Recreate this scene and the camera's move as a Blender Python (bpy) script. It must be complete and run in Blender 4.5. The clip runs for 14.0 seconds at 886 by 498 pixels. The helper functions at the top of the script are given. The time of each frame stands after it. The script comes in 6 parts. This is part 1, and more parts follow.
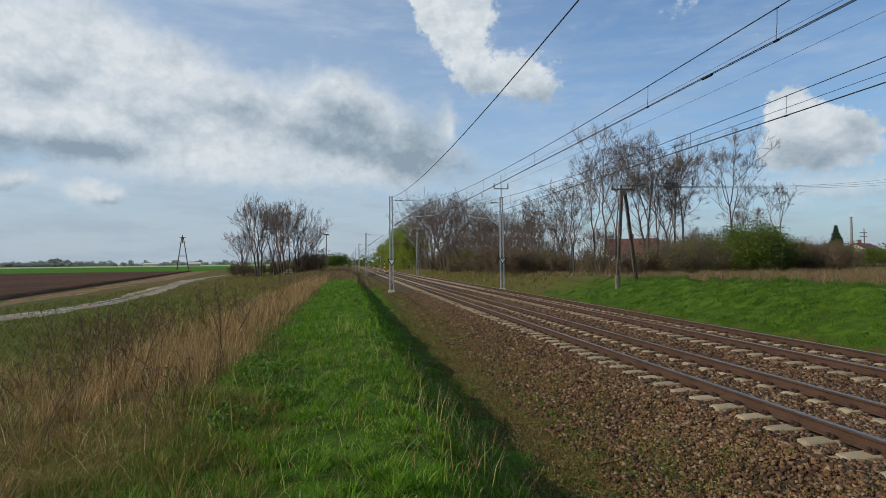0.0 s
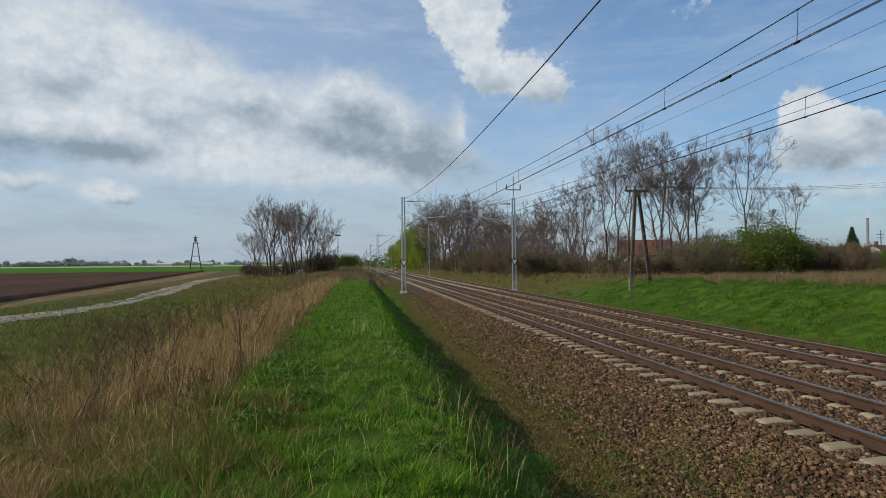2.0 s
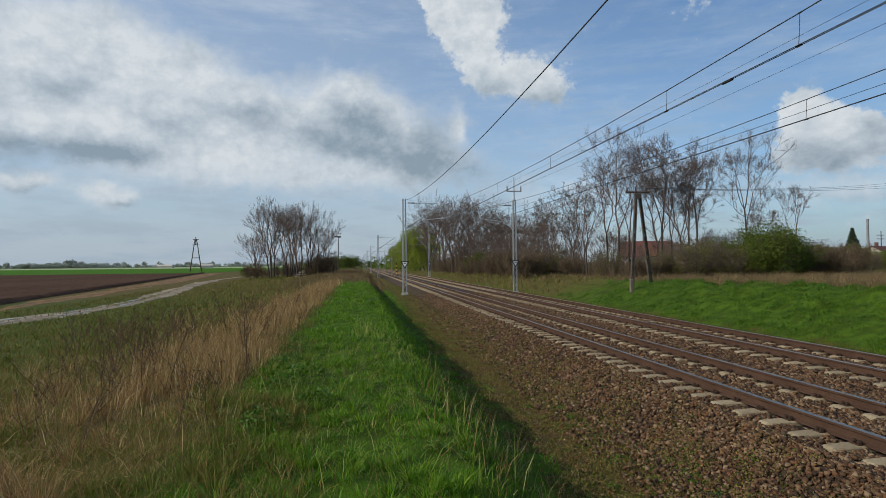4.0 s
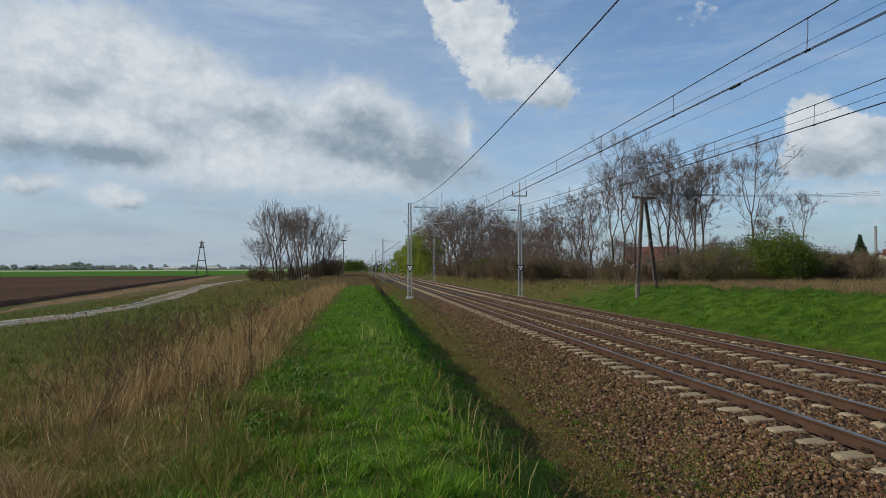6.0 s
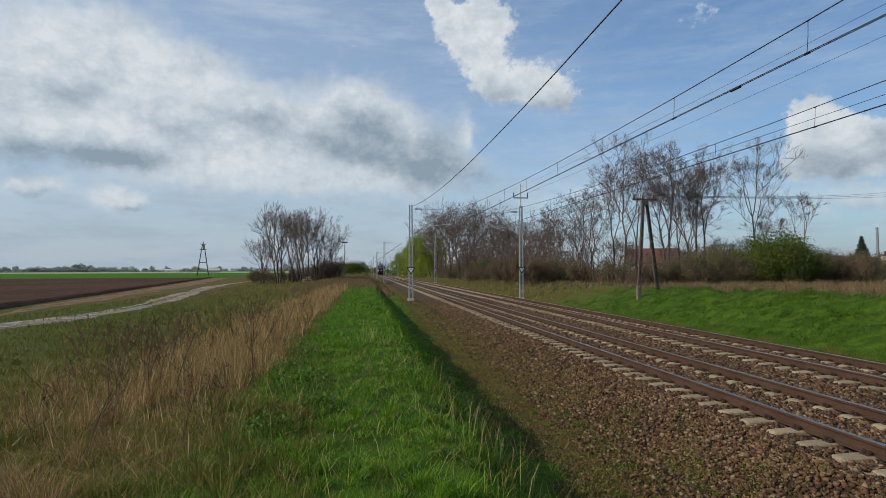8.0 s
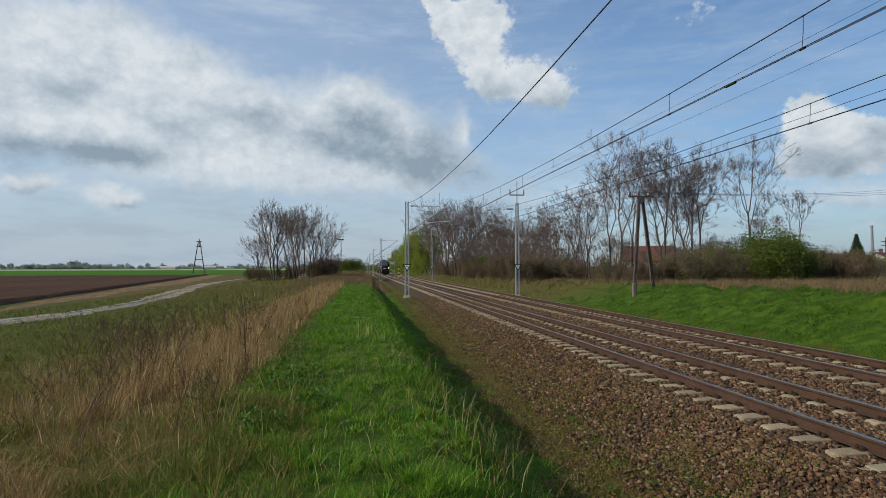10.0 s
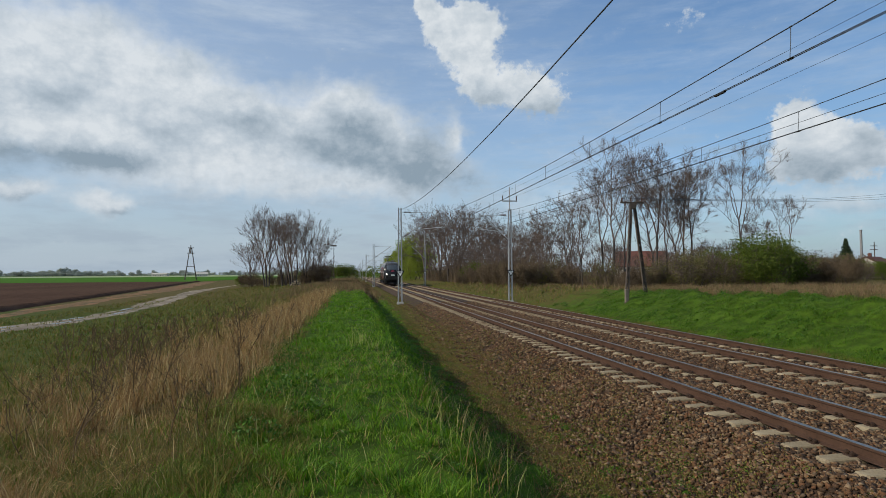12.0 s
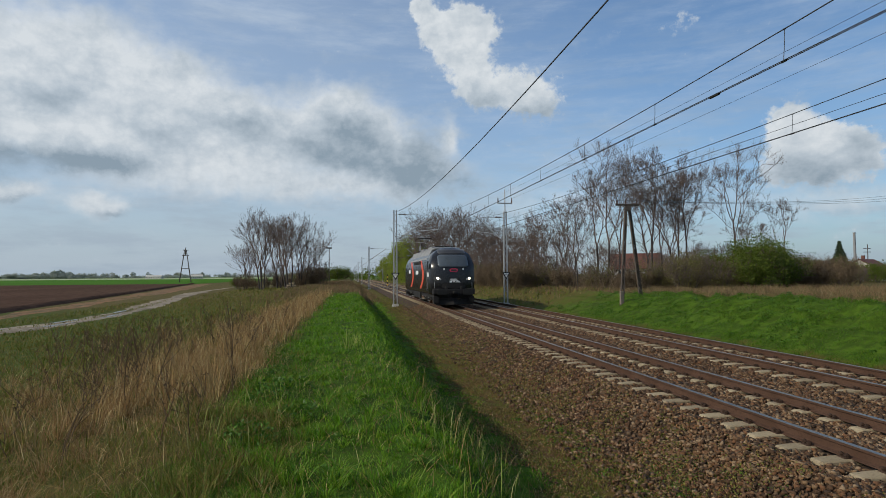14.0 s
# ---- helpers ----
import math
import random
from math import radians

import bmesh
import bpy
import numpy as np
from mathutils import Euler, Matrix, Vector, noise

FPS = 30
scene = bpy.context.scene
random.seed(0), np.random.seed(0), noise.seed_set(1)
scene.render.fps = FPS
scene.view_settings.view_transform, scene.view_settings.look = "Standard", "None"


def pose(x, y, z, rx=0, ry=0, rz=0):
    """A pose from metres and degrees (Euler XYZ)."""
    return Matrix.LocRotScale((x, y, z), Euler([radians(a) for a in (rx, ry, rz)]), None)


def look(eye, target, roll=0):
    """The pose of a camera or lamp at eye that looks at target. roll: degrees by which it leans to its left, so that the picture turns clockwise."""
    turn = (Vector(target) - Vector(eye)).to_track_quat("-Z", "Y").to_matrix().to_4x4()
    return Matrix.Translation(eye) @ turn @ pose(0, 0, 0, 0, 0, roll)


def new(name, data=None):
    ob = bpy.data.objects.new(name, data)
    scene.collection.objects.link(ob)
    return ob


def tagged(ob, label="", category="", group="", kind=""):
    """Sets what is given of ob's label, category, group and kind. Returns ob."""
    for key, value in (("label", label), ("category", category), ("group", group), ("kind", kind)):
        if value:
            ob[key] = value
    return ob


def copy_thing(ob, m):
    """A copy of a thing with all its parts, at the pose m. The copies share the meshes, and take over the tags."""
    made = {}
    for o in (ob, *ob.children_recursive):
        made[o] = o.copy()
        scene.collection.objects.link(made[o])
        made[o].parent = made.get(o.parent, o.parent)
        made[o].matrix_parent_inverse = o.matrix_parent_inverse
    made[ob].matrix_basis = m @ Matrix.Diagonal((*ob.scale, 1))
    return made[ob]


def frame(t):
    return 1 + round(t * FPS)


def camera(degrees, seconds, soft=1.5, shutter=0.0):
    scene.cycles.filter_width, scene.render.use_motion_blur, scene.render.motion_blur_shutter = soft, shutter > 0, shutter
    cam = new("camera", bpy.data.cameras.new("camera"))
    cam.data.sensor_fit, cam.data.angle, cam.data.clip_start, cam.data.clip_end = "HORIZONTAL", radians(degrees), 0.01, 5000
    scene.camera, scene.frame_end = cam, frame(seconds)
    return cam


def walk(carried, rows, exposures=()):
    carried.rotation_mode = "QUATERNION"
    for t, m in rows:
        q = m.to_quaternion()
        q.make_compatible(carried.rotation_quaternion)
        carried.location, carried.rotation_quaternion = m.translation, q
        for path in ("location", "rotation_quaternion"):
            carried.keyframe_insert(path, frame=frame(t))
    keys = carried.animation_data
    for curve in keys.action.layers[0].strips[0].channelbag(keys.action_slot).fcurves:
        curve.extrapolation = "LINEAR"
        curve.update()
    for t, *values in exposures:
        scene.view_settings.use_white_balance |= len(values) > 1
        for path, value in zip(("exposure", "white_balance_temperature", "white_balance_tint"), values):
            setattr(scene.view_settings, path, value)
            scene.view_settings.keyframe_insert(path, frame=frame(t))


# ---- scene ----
# Metres: x to the right of the line, y along it, z = 0 at the top of the rails.
cam = camera(74.16, 14.0, soft=0.9)
walk(cam, [
    (0, pose(0.000, 0.000, 2.156, 91.19, 0.65, -9.37)),
    (0.5, pose(-0.024, -0.021, 2.178, 91.25, 0.55, -8.94)),
    (1, pose(-0.046, 0.001, 2.181, 91.35, 0.60, -8.83)),
    (1.5, pose(-0.118, -0.017, 2.181, 91.27, 0.38, -8.55)),
    (2, pose(-0.124, -0.018, 2.182, 91.27, 0.50, -8.33)),
    (2.5, pose(-0.105, 0.001, 2.178, 91.32, 0.54, -8.26)),
    (3, pose(-0.145, -0.016, 2.182, 91.29, 0.59, -8.32)),
    (5.5, pose(-0.217, -0.093, 2.210, 91.75, 0.35, -8.11)),
    (6, pose(-0.201, -0.045, 2.189, 91.83, 0.19, -7.83)),
    (6.5, pose(-0.195, -0.054, 2.189, 91.90, 0.23, -7.64)),
    (7, pose(-0.204, -0.074, 2.206, 91.98, 0.36, -7.65)),
    (7.5, pose(-0.190, -0.039, 2.185, 92.03, 0.18, -7.71)),
    (8, pose(-0.205, -0.068, 2.196, 92.01, 0.22, -7.72)),
    (10.5, pose(-0.155, -0.029, 2.158, 91.73, 0.24, -8.21)),
    (11, pose(-0.160, -0.053, 2.187, 91.77, 0.36, -8.37)),
    (11.5, pose(-0.161, -0.066, 2.198, 91.98, 0.36, -8.50)),
    (12, pose(-0.180, -0.077, 2.211, 92.30, 0.39, -8.74)),
    (12.5, pose(-0.175, -0.071, 2.204, 92.39, 0.29, -8.82)),
    (13, pose(-0.185, -0.076, 2.213, 92.46, 0.30, -8.90)),
    (13.5, pose(-0.167, -0.064, 2.208, 92.48, 0.34, -8.98)),
    (14, pose(-0.154, -0.043, 2.200, 92.53, 0.39, -9.17)),
], exposures=[(0, 0.03), (3, -0.02), (6, -0.05), (8, -0.01), (11, 0.05), (12.5, 0.0), (14, -0.03)])

# ---------------------------------------------------------------- daylight
SUN_ELEV, SUN_AZ = 31.0, -101.0          # degrees; azimuth from +y, positive to the right
# Clouds as soft heaps: azimuth, elevation, half width, half height in degrees, weight
CLOUD_BANK = [
    (-26.1, 19.1, 7.9, 3.7, 0.75), (-26.8, 15.1, 5.5, 3.4, 0.9), (-20.5, 17.0, 5.5, 3.4, 0.9), (-16.0, 14.8, 5.0, 3.1, 0.9),
    (-23.6, 11.4, 8.7, 2.9, 1), (-11.3, 14.8, 5.4, 2.7, 0.8), (-7.7, 13.3, 5.6, 2.3, 0.75), (-1.4, 16.2, 3.5, 2.2, 1),
    (-0.9, 12.3, 5.9, 2.9, 0.9), (4.0, 13.5, 3.3, 2.9, 0.8), (6.8, 10.3, 4.4, 2.7, 0.85), (-14.6, 10.8, 9.3, 2.2, 0.7),
    (9.6, 13.5, 1.1, 1.7, 0.9), (1.8, 8.6, 8.7, 1.5, 0.5), (-21.1, 6.1, 2.1, 0.9, 1.4), (-27.3, 6.5, 2.2, 1.0, 1.2),
    (21.0, 7.3, 8.5, 2.1, 0.5), (43.2, 6.0, 6.1, 1.6, 0.7), (-9.0, 8.4, 9.0, 1.7, 0.55),
]
# Heaped clouds with firm sunlit edges
CLOUD_HEAPS = [
    (6.8, 25.0, 1.0, 1.0, 1.1), (8.3, 23.3, 1.9, 1.6, 1.3), (10.5, 23.4, 2.1, 1.7, 1.3), (12.9, 22.7, 1.9, 1.5, 1.3),
    (11.1, 20.8, 1.9, 1.6, 1), (12.3, 19.1, 2.1, 1.4, 0.9), (15.8, 17.5, 3.4, 1.8, 1), (18.4, 16.3, 2.6, 1.6, 0.8),
    (13.5, 17.7, 2.0, 1.3, 0.7), (40.1, 12.1, 1.5, 1.4, 1.4), (41.8, 10.9, 2.2, 1.7, 1.2), (44.1, 10.5, 1.7, 1.7, 0.95),
    (40.9, 8.6, 2.9, 1.8, 1), (44.7, 8.8, 1.7, 1.9, 0.7), (38.7, 9.7, 1.1, 1.8, 0.6), (32.0, 22.0, 1.9, 1.1, 0.45),
]
# Grey undersides
CLOUD_BASES = [
    (-25.9, 9.3, 3.7, 1.2, 1), (-27.7, 8.5, 2.1, 1.0, 0.8), (-20.3, 9.9, 3.2, 0.9, 0.9), (-25.2, 14.3, 2.4, 1.1, 0.6),
    (-16.0, 12.4, 2.7, 1.1, 0.5), (-9.8, 13.7, 3.5, 1.3, 0.6), (0.2, 13.4, 3.5, 1.5, 0.9), (1.3, 10.8, 4.4, 1.3, 0.8),
    (6.8, 9.7, 3.3, 2.1, 0.85), (7.1, 13.0, 1.7, 1.6, 0.5), (-3.6, 12.1, 3.2, 1.0, 0.5), (-19.8, 5.4, 1.9, 0.5, 0.9),
    (-27.1, 5.8, 1.4, 0.5, 0.8), (17.1, 15.1, 3.8, 1.1, 0.7), (13.3, 16.8, 1.7, 1.1, 0.4), (41.7, 8.2, 3.6, 1.3, 0.8),
    (44.5, 10.2, 1.4, 1.4, 0.55), (11.2, 8.3, 3.3, 1.4, 0.6),
]


class Graph:
    """Small helper that adds and links nodes."""
    def __init__(self, tree):
        self.t = tree

    def put(self, kind, ins=(), **props):
        n = self.t.nodes.new(kind)
        for k, v in props.items():
            setattr(n, k, v)
        for k, v in dict(ins).items():
            if isinstance(v, bpy.types.NodeSocket):
                self.t.links.new(v, n.inputs[k])
            else:
                n.inputs[k].default_value = v
        return n

    def math(self, op, a, b=0.0, c=0.0, clamp=False):
        return self.put("ShaderNodeMath", {0: a, 1: b, 2: c}, operation=op, use_clamp=clamp).outputs[0]

    def vmath(self, op, a, b=(0, 0, 0)):
        n = self.put("ShaderNodeVectorMath", {0: a, 1: b}, operation=op)
        return n.outputs["Value"] if op in ("DOT_PRODUCT", "LENGTH") else n.outputs[0]

    def noise(self, vec, scale, detail=4.0, rough=0.55, lac=2.0):
        return self.put("ShaderNodeTexNoise", {"Vector": vec, "Scale": scale, "Detail": detail, "Roughness": rough,
                                               "Lacunarity": lac}).outputs[0]

    def mix(self, f, a, b, blend="MIX"):
        n = self.put("ShaderNodeMix", data_type="RGBA", blend_type=blend)
        for i, v in ((0, f), (6, a), (7, b)):
            if isinstance(v, bpy.types.NodeSocket):
                self.t.links.new(v, n.inputs[i])
            else:
                n.inputs[i].default_value = v if i == 0 else (*v[:3], 1.0)
        return n.outputs[2]

    def step(self, x, lo, hi):
        return self.put("ShaderNodeMapRange", {0: x, 1: lo, 2: hi, 3: 0.0, 4: 1.0}, interpolation_type="SMOOTHSTEP").outputs[0]


def make_world():
    w = bpy.data.worlds.new("sky")
    scene.world = w
    w.use_nodes = True
    w.node_tree.nodes.clear()
    g = Graph(w.node_tree)
    sky = g.put("ShaderNodeTexSky", sky_type="NISHITA", sun_disc=False, sun_elevation=radians(SUN_ELEV),
                sun_rotation=radians(SUN_AZ), altitude=100.0, air_density=1.0, dust_density=1.2, ozone_density=1.6).outputs[0]
    way = g.put("ShaderNodeTexCoord").outputs["Generated"]
    sep = g.put("ShaderNodeSeparateXYZ", {0: way})
    az = g.math("MULTIPLY", g.math("ARCTAN2", sep.outputs[0], sep.outputs[1]), 57.2958)
    el = g.math("MULTIPLY", g.math("ARCSINE", sep.outputs[2]), 57.2958)
    flat = g.put("ShaderNodeCombineXYZ", {0: az, 1: el, 2: 0.0}).outputs[0]
    # billows push the heaps out of shape
    warp = g.put("ShaderNodeTexNoise", {"Vector": flat, "Scale": 0.26, "Detail": 6.0, "Roughness": 0.62}).outputs["Color"]
    warp = g.vmath("MULTIPLY", g.vmath("SUBTRACT", warp, (0.5, 0.5, 0.5)), (4.4, 3.2, 0.0))
    bent = g.vmath("ADD", flat, warp)

    def heaps(rows, at):
        total = None
        for a, e, sa, se, wt in rows:
            d = g.vmath("MULTIPLY", g.vmath("SUBTRACT", at, (a, e, 0.0)), (1 / sa, 1 / se, 0.0))
            q = g.math("MULTIPLY", g.math("EXPONENT", g.math("MULTIPLY", g.vmath("DOT_PRODUCT", d, d), -0.9)), wt)
            total = q if total is None else g.math("ADD", total, q)
        return total

    stretched = g.vmath("MULTIPLY", flat, (0.8, 1.25, 1.0))
    fine = g.noise(stretched, 0.36, 10.0, 0.58)
    broad = g.noise(stretched, 0.07, 3.0, 0.5)
    wisps = g.noise(g.vmath("MULTIPLY", flat, (0.5, 2.4, 1.0)), 0.12, 8.0, 0.65)
    # the rest of the sky, away from these heaps, is as cloudy
    away = g.step(g.math("ABSOLUTE", g.math("SUBTRACT", az, 9.0)), 42.0, 55.0)
    high = g.step(el, 26.0, 34.0)
    other = g.math("MULTIPLY", g.step(broad, 0.50, 0.70), g.math("MAXIMUM", away, high))
    # rounded billows: smooth domes that meet in creases
    puff = g.put("ShaderNodeTexNoise", {"Vector": g.vmath("ADD", flat, g.vmath("MULTIPLY", warp, (0.25, 0.25, 0.0))), "Scale": 0.55, "Detail": 7.0,
                                        "Roughness": 0.56}).outputs[0]
    puff = g.math("MULTIPLY", g.math("ABSOLUTE", g.math("SUBTRACT", puff, 0.5)), 2.6)
    soft_cover = g.math("ADD", heaps(CLOUD_BANK, bent), other)
    soft = g.math("ADD", soft_cover, g.math("MULTIPLY", g.math("SUBTRACT", fine, 0.5), 1.5))
    soft = g.math("MULTIPLY", g.step(soft, 0.05, 1.15), 0.95)
    heap_cover = heaps(CLOUD_HEAPS, bent)
    firm = g.math("ADD", heap_cover, g.math("ADD", g.math("MULTIPLY", g.math("SUBTRACT", fine, 0.5), 1.7), g.math("MULTIPLY", puff, 0.22)))
    fray = g.noise(flat, 1.3, 7.0, 0.62)
    firm = g.math("ADD", firm, g.math("MULTIPLY", g.math("SUBTRACT", fray, 0.5), 1.3))
    firm = g.math("POWER", g.step(firm, 0.30, 0.90), 1.0)
    alpha = g.math("MAXIMUM", soft, firm)
    # shading of the undersides
    base = heaps(CLOUD_BASES, bent)
    grey = g.math("ADD", g.math("MULTIPLY", base, 0.85), g.math("MULTIPLY", g.math("SUBTRACT", fine, 0.42), 1.25))
    grey = g.math("ADD", grey, g.math("ADD", g.math("MULTIPLY", other, 0.15), g.math("MULTIPLY", g.math("SUBTRACT", 0.3, puff), 0.35)))
    shade = g.put("ShaderNodeValToRGB", {0: grey})
    r = shade.color_ramp
    r.elements[0].position, r.elements[0].color = 0.0, (0.70, 0.745, 0.78, 1)
    r.elements[1].position, r.elements[1].color = 1.0, (0.255, 0.33, 0.40, 1)
    e = r.elements.new(0.42)
    e.color = (0.485, 0.555, 0.62, 1)
    left = g.step(az, 34.0, -12.0)
    right = g.step(az, 16.0, 44.0)
    deep = g.math("SUBTRACT", 1.0, g.math("MULTIPLY", right, 0.13))
    blue = g.mix(1.0, sky, (SKY_GAIN * 1.02, SKY_GAIN * 1.34, SKY_GAIN * 1.58), "MULTIPLY")
    blue = g.mix(1.0, blue, g.put("ShaderNodeCombineColor", {0: deep, 1: deep, 2: deep}).outputs[0], "MULTIPLY")
    thin_veil = g.math("ADD", g.math("MULTIPLY", g.step(wisps, 0.42, 0.8), 0.45), g.math("MULTIPLY", left, 0.30))
    blue = g.mix(thin_veil, blue, (0.56, 0.65, 0.76))
    low = g.math("EXPONENT", g.math("MULTIPLY", g.math("MAXIMUM", el, 0.0), -0.085))
    veil = g.math("MULTIPLY", low, g.math("ADD", 0.70, g.math("MULTIPLY", left, 0.28)), clamp=True)
    blue = g.mix(veil, blue, g.mix(right, (0.415, 0.495, 0.575), (0.335, 0.418, 0.51)))
    streak = g.step(g.noise(g.vmath("MULTIPLY", flat, (0.45, 2.2, 1.0)), 0.24, 7.0, 0.6), 0.44, 0.66)
    blue = g.mix(g.math("MULTIPLY", g.math("MULTIPLY", streak, low), 0.9), blue, (0.36, 0.44, 0.525))
    out = g.mix(alpha, blue, shade.outputs[0])
    bg = g.put("ShaderNodeBackground", {0: out, 1: SKY_STRENGTH})
    g.put("ShaderNodeOutputWorld", {0: bg.outputs[0]})


SKY_GAIN, SKY_STRENGTH = 0.095, 1.0
make_world()

sun_lamp = bpy.data.lights.new("sun", "SUN")
sun_lamp.energy, sun_lamp.angle, sun_lamp.color = 3.4, radians(0.6), (1.0, 0.91, 0.74)
sun = new("sun", sun_lamp)
_e, _a = radians(SUN_ELEV), radians(SUN_AZ)
sun.matrix_world = look((math.sin(_a) * math.cos(_e) * 60, math.cos(_a) * math.cos(_e) * 60, math.sin(_e) * 60), (0, 0, 0))

# ---------------------------------------------------------------- materials


def material(name, colours, scale=4.0, fine=40.0, rough=0.8, metal=0.0, bump=0.3, depth=0.01, island=0.0, object_random=0.0,
             thin=0.0, stretch=(1, 1, 1), spec=0.3):
    """Two scales of noise over three colours, with relief; island and object_random vary pieces."""
    m = bpy.data.materials.new(name)
    m.use_nodes = True
    m.node_tree.nodes.clear()
    g = Graph(m.node_tree)
    at = g.vmath("MULTIPLY", g.put("ShaderNodeTexCoord").outputs["Object"], stretch)
    big, small = g.noise(at, scale, 3.0), g.noise(at, fine, 5.0, 0.6)
    col = g.mix(g.step(big, 0.35, 0.65), colours[0], colours[1])
    col = g.mix(g.step(small, 0.45, 0.72), col, colours[2])
    if island:
        rnd = g.put("ShaderNodeNewGeometry").outputs["Random Per Island"]
        ramp = g.put("ShaderNodeValToRGB", {0: rnd})
        ramp.color_ramp.interpolation = "CONSTANT"
        els = ramp.color_ramp.elements
        els[0].color = (*colours[0], 1)
        els[1].position, els[1].color = 1.0 / len(colours), (*colours[1], 1)
        for k in range(2, len(colours)):
            e = els.new(k / len(colours))
            e.color = (*colours[k], 1)
        col = g.mix(island, col, ramp.outputs[0])
    if object_random:
        rnd = g.put("ShaderNodeObjectInfo").outputs["Random"]
        f = g.math("ADD", 1.0 - object_random, g.math("MULTIPLY", rnd, 2 * object_random))
        col = g.mix(1.0, col, g.put("ShaderNodeCombineColor", {0: f, 1: f, 2: f}).outputs[0], "MULTIPLY")
    b = g.put("ShaderNodeBump", {"Strength": bump, "Distance": depth, "Height": small})
    p = g.put("ShaderNodeBsdfPrincipled", {"Base Color": col, "Roughness": rough, "Metallic": metal, "Normal": b.outputs[0],
                                           "Specular IOR Level": spec})
    out = p.outputs[0]
    if thin:
        tr = g.put("ShaderNodeBsdfTranslucent", {0: col})
        out = g.put("ShaderNodeMixShader", {0: thin, 1: out, 2: tr.outputs[0]}).outputs[0]
    g.put("ShaderNodeOutputMaterial", {0: out})
    return m


def glow(name, colour, strength):
    m = bpy.data.materials.new(name)
    m.use_nodes = True
    p = m.node_tree.nodes["Principled BSDF"]
    p.inputs["Base Color"].default_value = (*colour, 1)
    p.inputs["Emission Color"].default_value = (*colour, 1)
    p.inputs["Emission Strength"].default_value = strength
    return m


def ground_material():
    """One sheet of earth: verge, weeds, cinders, dry meadow and far fields, by the place on the plan."""
    m = bpy.data.materials.new("earth_and_turf")
    m.use_nodes = True
    m.node_tree.nodes.clear()
    g = Graph(m.node_tree)
    at = g.put("ShaderNodeTexCoord").outputs["Object"]
    sep = g.put("ShaderNodeSeparateXYZ", {0: at})
    wob = g.math("MULTIPLY", g.math("SUBTRACT", g.noise(at, 0.7, 5.0), 0.5), 1.6)
    x = g.math("ADD", sep.outputs[0], wob)
    y = sep.outputs[1]
    big, mid, small = g.noise(at, 0.22, 4.0), g.noise(at, 2.2, 5.0, 0.6), g.noise(at, 23.0, 5.0, 0.65)
    turf = g.mix(g.step(mid, 0.4, 0.62), (0.030, 0.062, 0.00455), (0.062, 0.118, 0.0078))
    turf = g.mix(g.step(small, 0.5, 0.75), turf, (0.085, 0.08, 0.0195))
    dry = g.mix(g.step(mid, 0.38, 0.62), (0.105, 0.074, 0.0247), (0.062, 0.064, 0.0143))
    dry = g.mix(g.step(small, 0.48, 0.7), dry, (0.16, 0.115, 0.0403))
    weeds = g.mix(g.step(mid, 0.42, 0.56), (0.095, 0.062, 0.0195), (0.072, 0.074, 0.0117))
    weeds = g.mix(g.step(small, 0.52, 0.72), weeds, (0.15, 0.092, 0.0299))
    far = g.mix(g.step(big, 0.4, 0.6), (0.05, 0.12, 0.013), (0.09, 0.14, 0.026))
    meadow = g.mix(g.step(mid, 0.42, 0.6), (0.05, 0.074, 0.0111), (0.08, 0.08, 0.0182))
    col = g.mix(g.step(x, -9.0, -5.5), meadow, dry)
    col = g.mix(g.step(x, -2.2, -1.5), col, turf)
    col = g.mix(g.step(x, 2.5, 3.1), col, weeds)
    col = g.mix(g.step(x, 13.6, 14.2), col, turf)
    col = g.mix(g.math("MULTIPLY", g.step(g.math("ADD", y, g.math("MULTIPLY", wob, 6.0)), 52.0, 68.0), g.step(x, 3.2, 2.6)), col, dry)
    brown_from = g.step(g.math("ADD", x, g.math("MULTIPLY", y, -0.01)), 18.2, 19.6)
    dull = g.math("MULTIPLY", g.step(x, 13.6, 14.4), g.step(g.math("ADD", y, g.math("MULTIPLY", wob, 6.0)), 34.0, 46.0))
    col = g.mix(g.math("MAXIMUM", brown_from, g.math("MULTIPLY", dull, 0.85)), col, dry)
    col = g.mix(g.step(y, 300.0, 420.0), col, far)
    b = g.put("ShaderNodeBump", {"Strength": 0.7, "Distance": 0.05, "Height": g.math("ADD", small, mid)})
    p = g.put("ShaderNodeBsdfPrincipled", {"Base Color": col, "Roughness": 0.95, "Normal": b.outputs[0], "Specular IOR Level": 0.1})
    g.put("ShaderNodeOutputMaterial", {0: p.outputs[0]})
    return m


M_GROUND = ground_material()
M_BALLAST = material("ballast_stone_bed", [(0.034, 0.019, 0.010), (0.050, 0.029, 0.016), (0.080, 0.050, 0.029)], 3.0, 26.0, 0.9, bump=1.0, depth=0.05)
M_STONE = material("ballast_stone", [(0.102, 0.051, 0.0235), (0.130, 0.072, 0.036), (0.046, 0.0245, 0.0125), (0.168, 0.104, 0.055), (0.126, 0.057, 0.0255), (0.028, 0.0168, 0.0098), (0.245, 0.168, 0.100), (0.098, 0.067, 0.040), (0.066, 0.035, 0.018)], 2.0, 60.0, 0.85, island=0.85)
M_CONCRETE = material("sleeper_concrete", [(0.27, 0.212, 0.128), (0.31, 0.247, 0.155), (0.19, 0.138, 0.084)], 3.0, 30.0, 0.9, bump=0.4, depth=0.006, object_random=0.15)
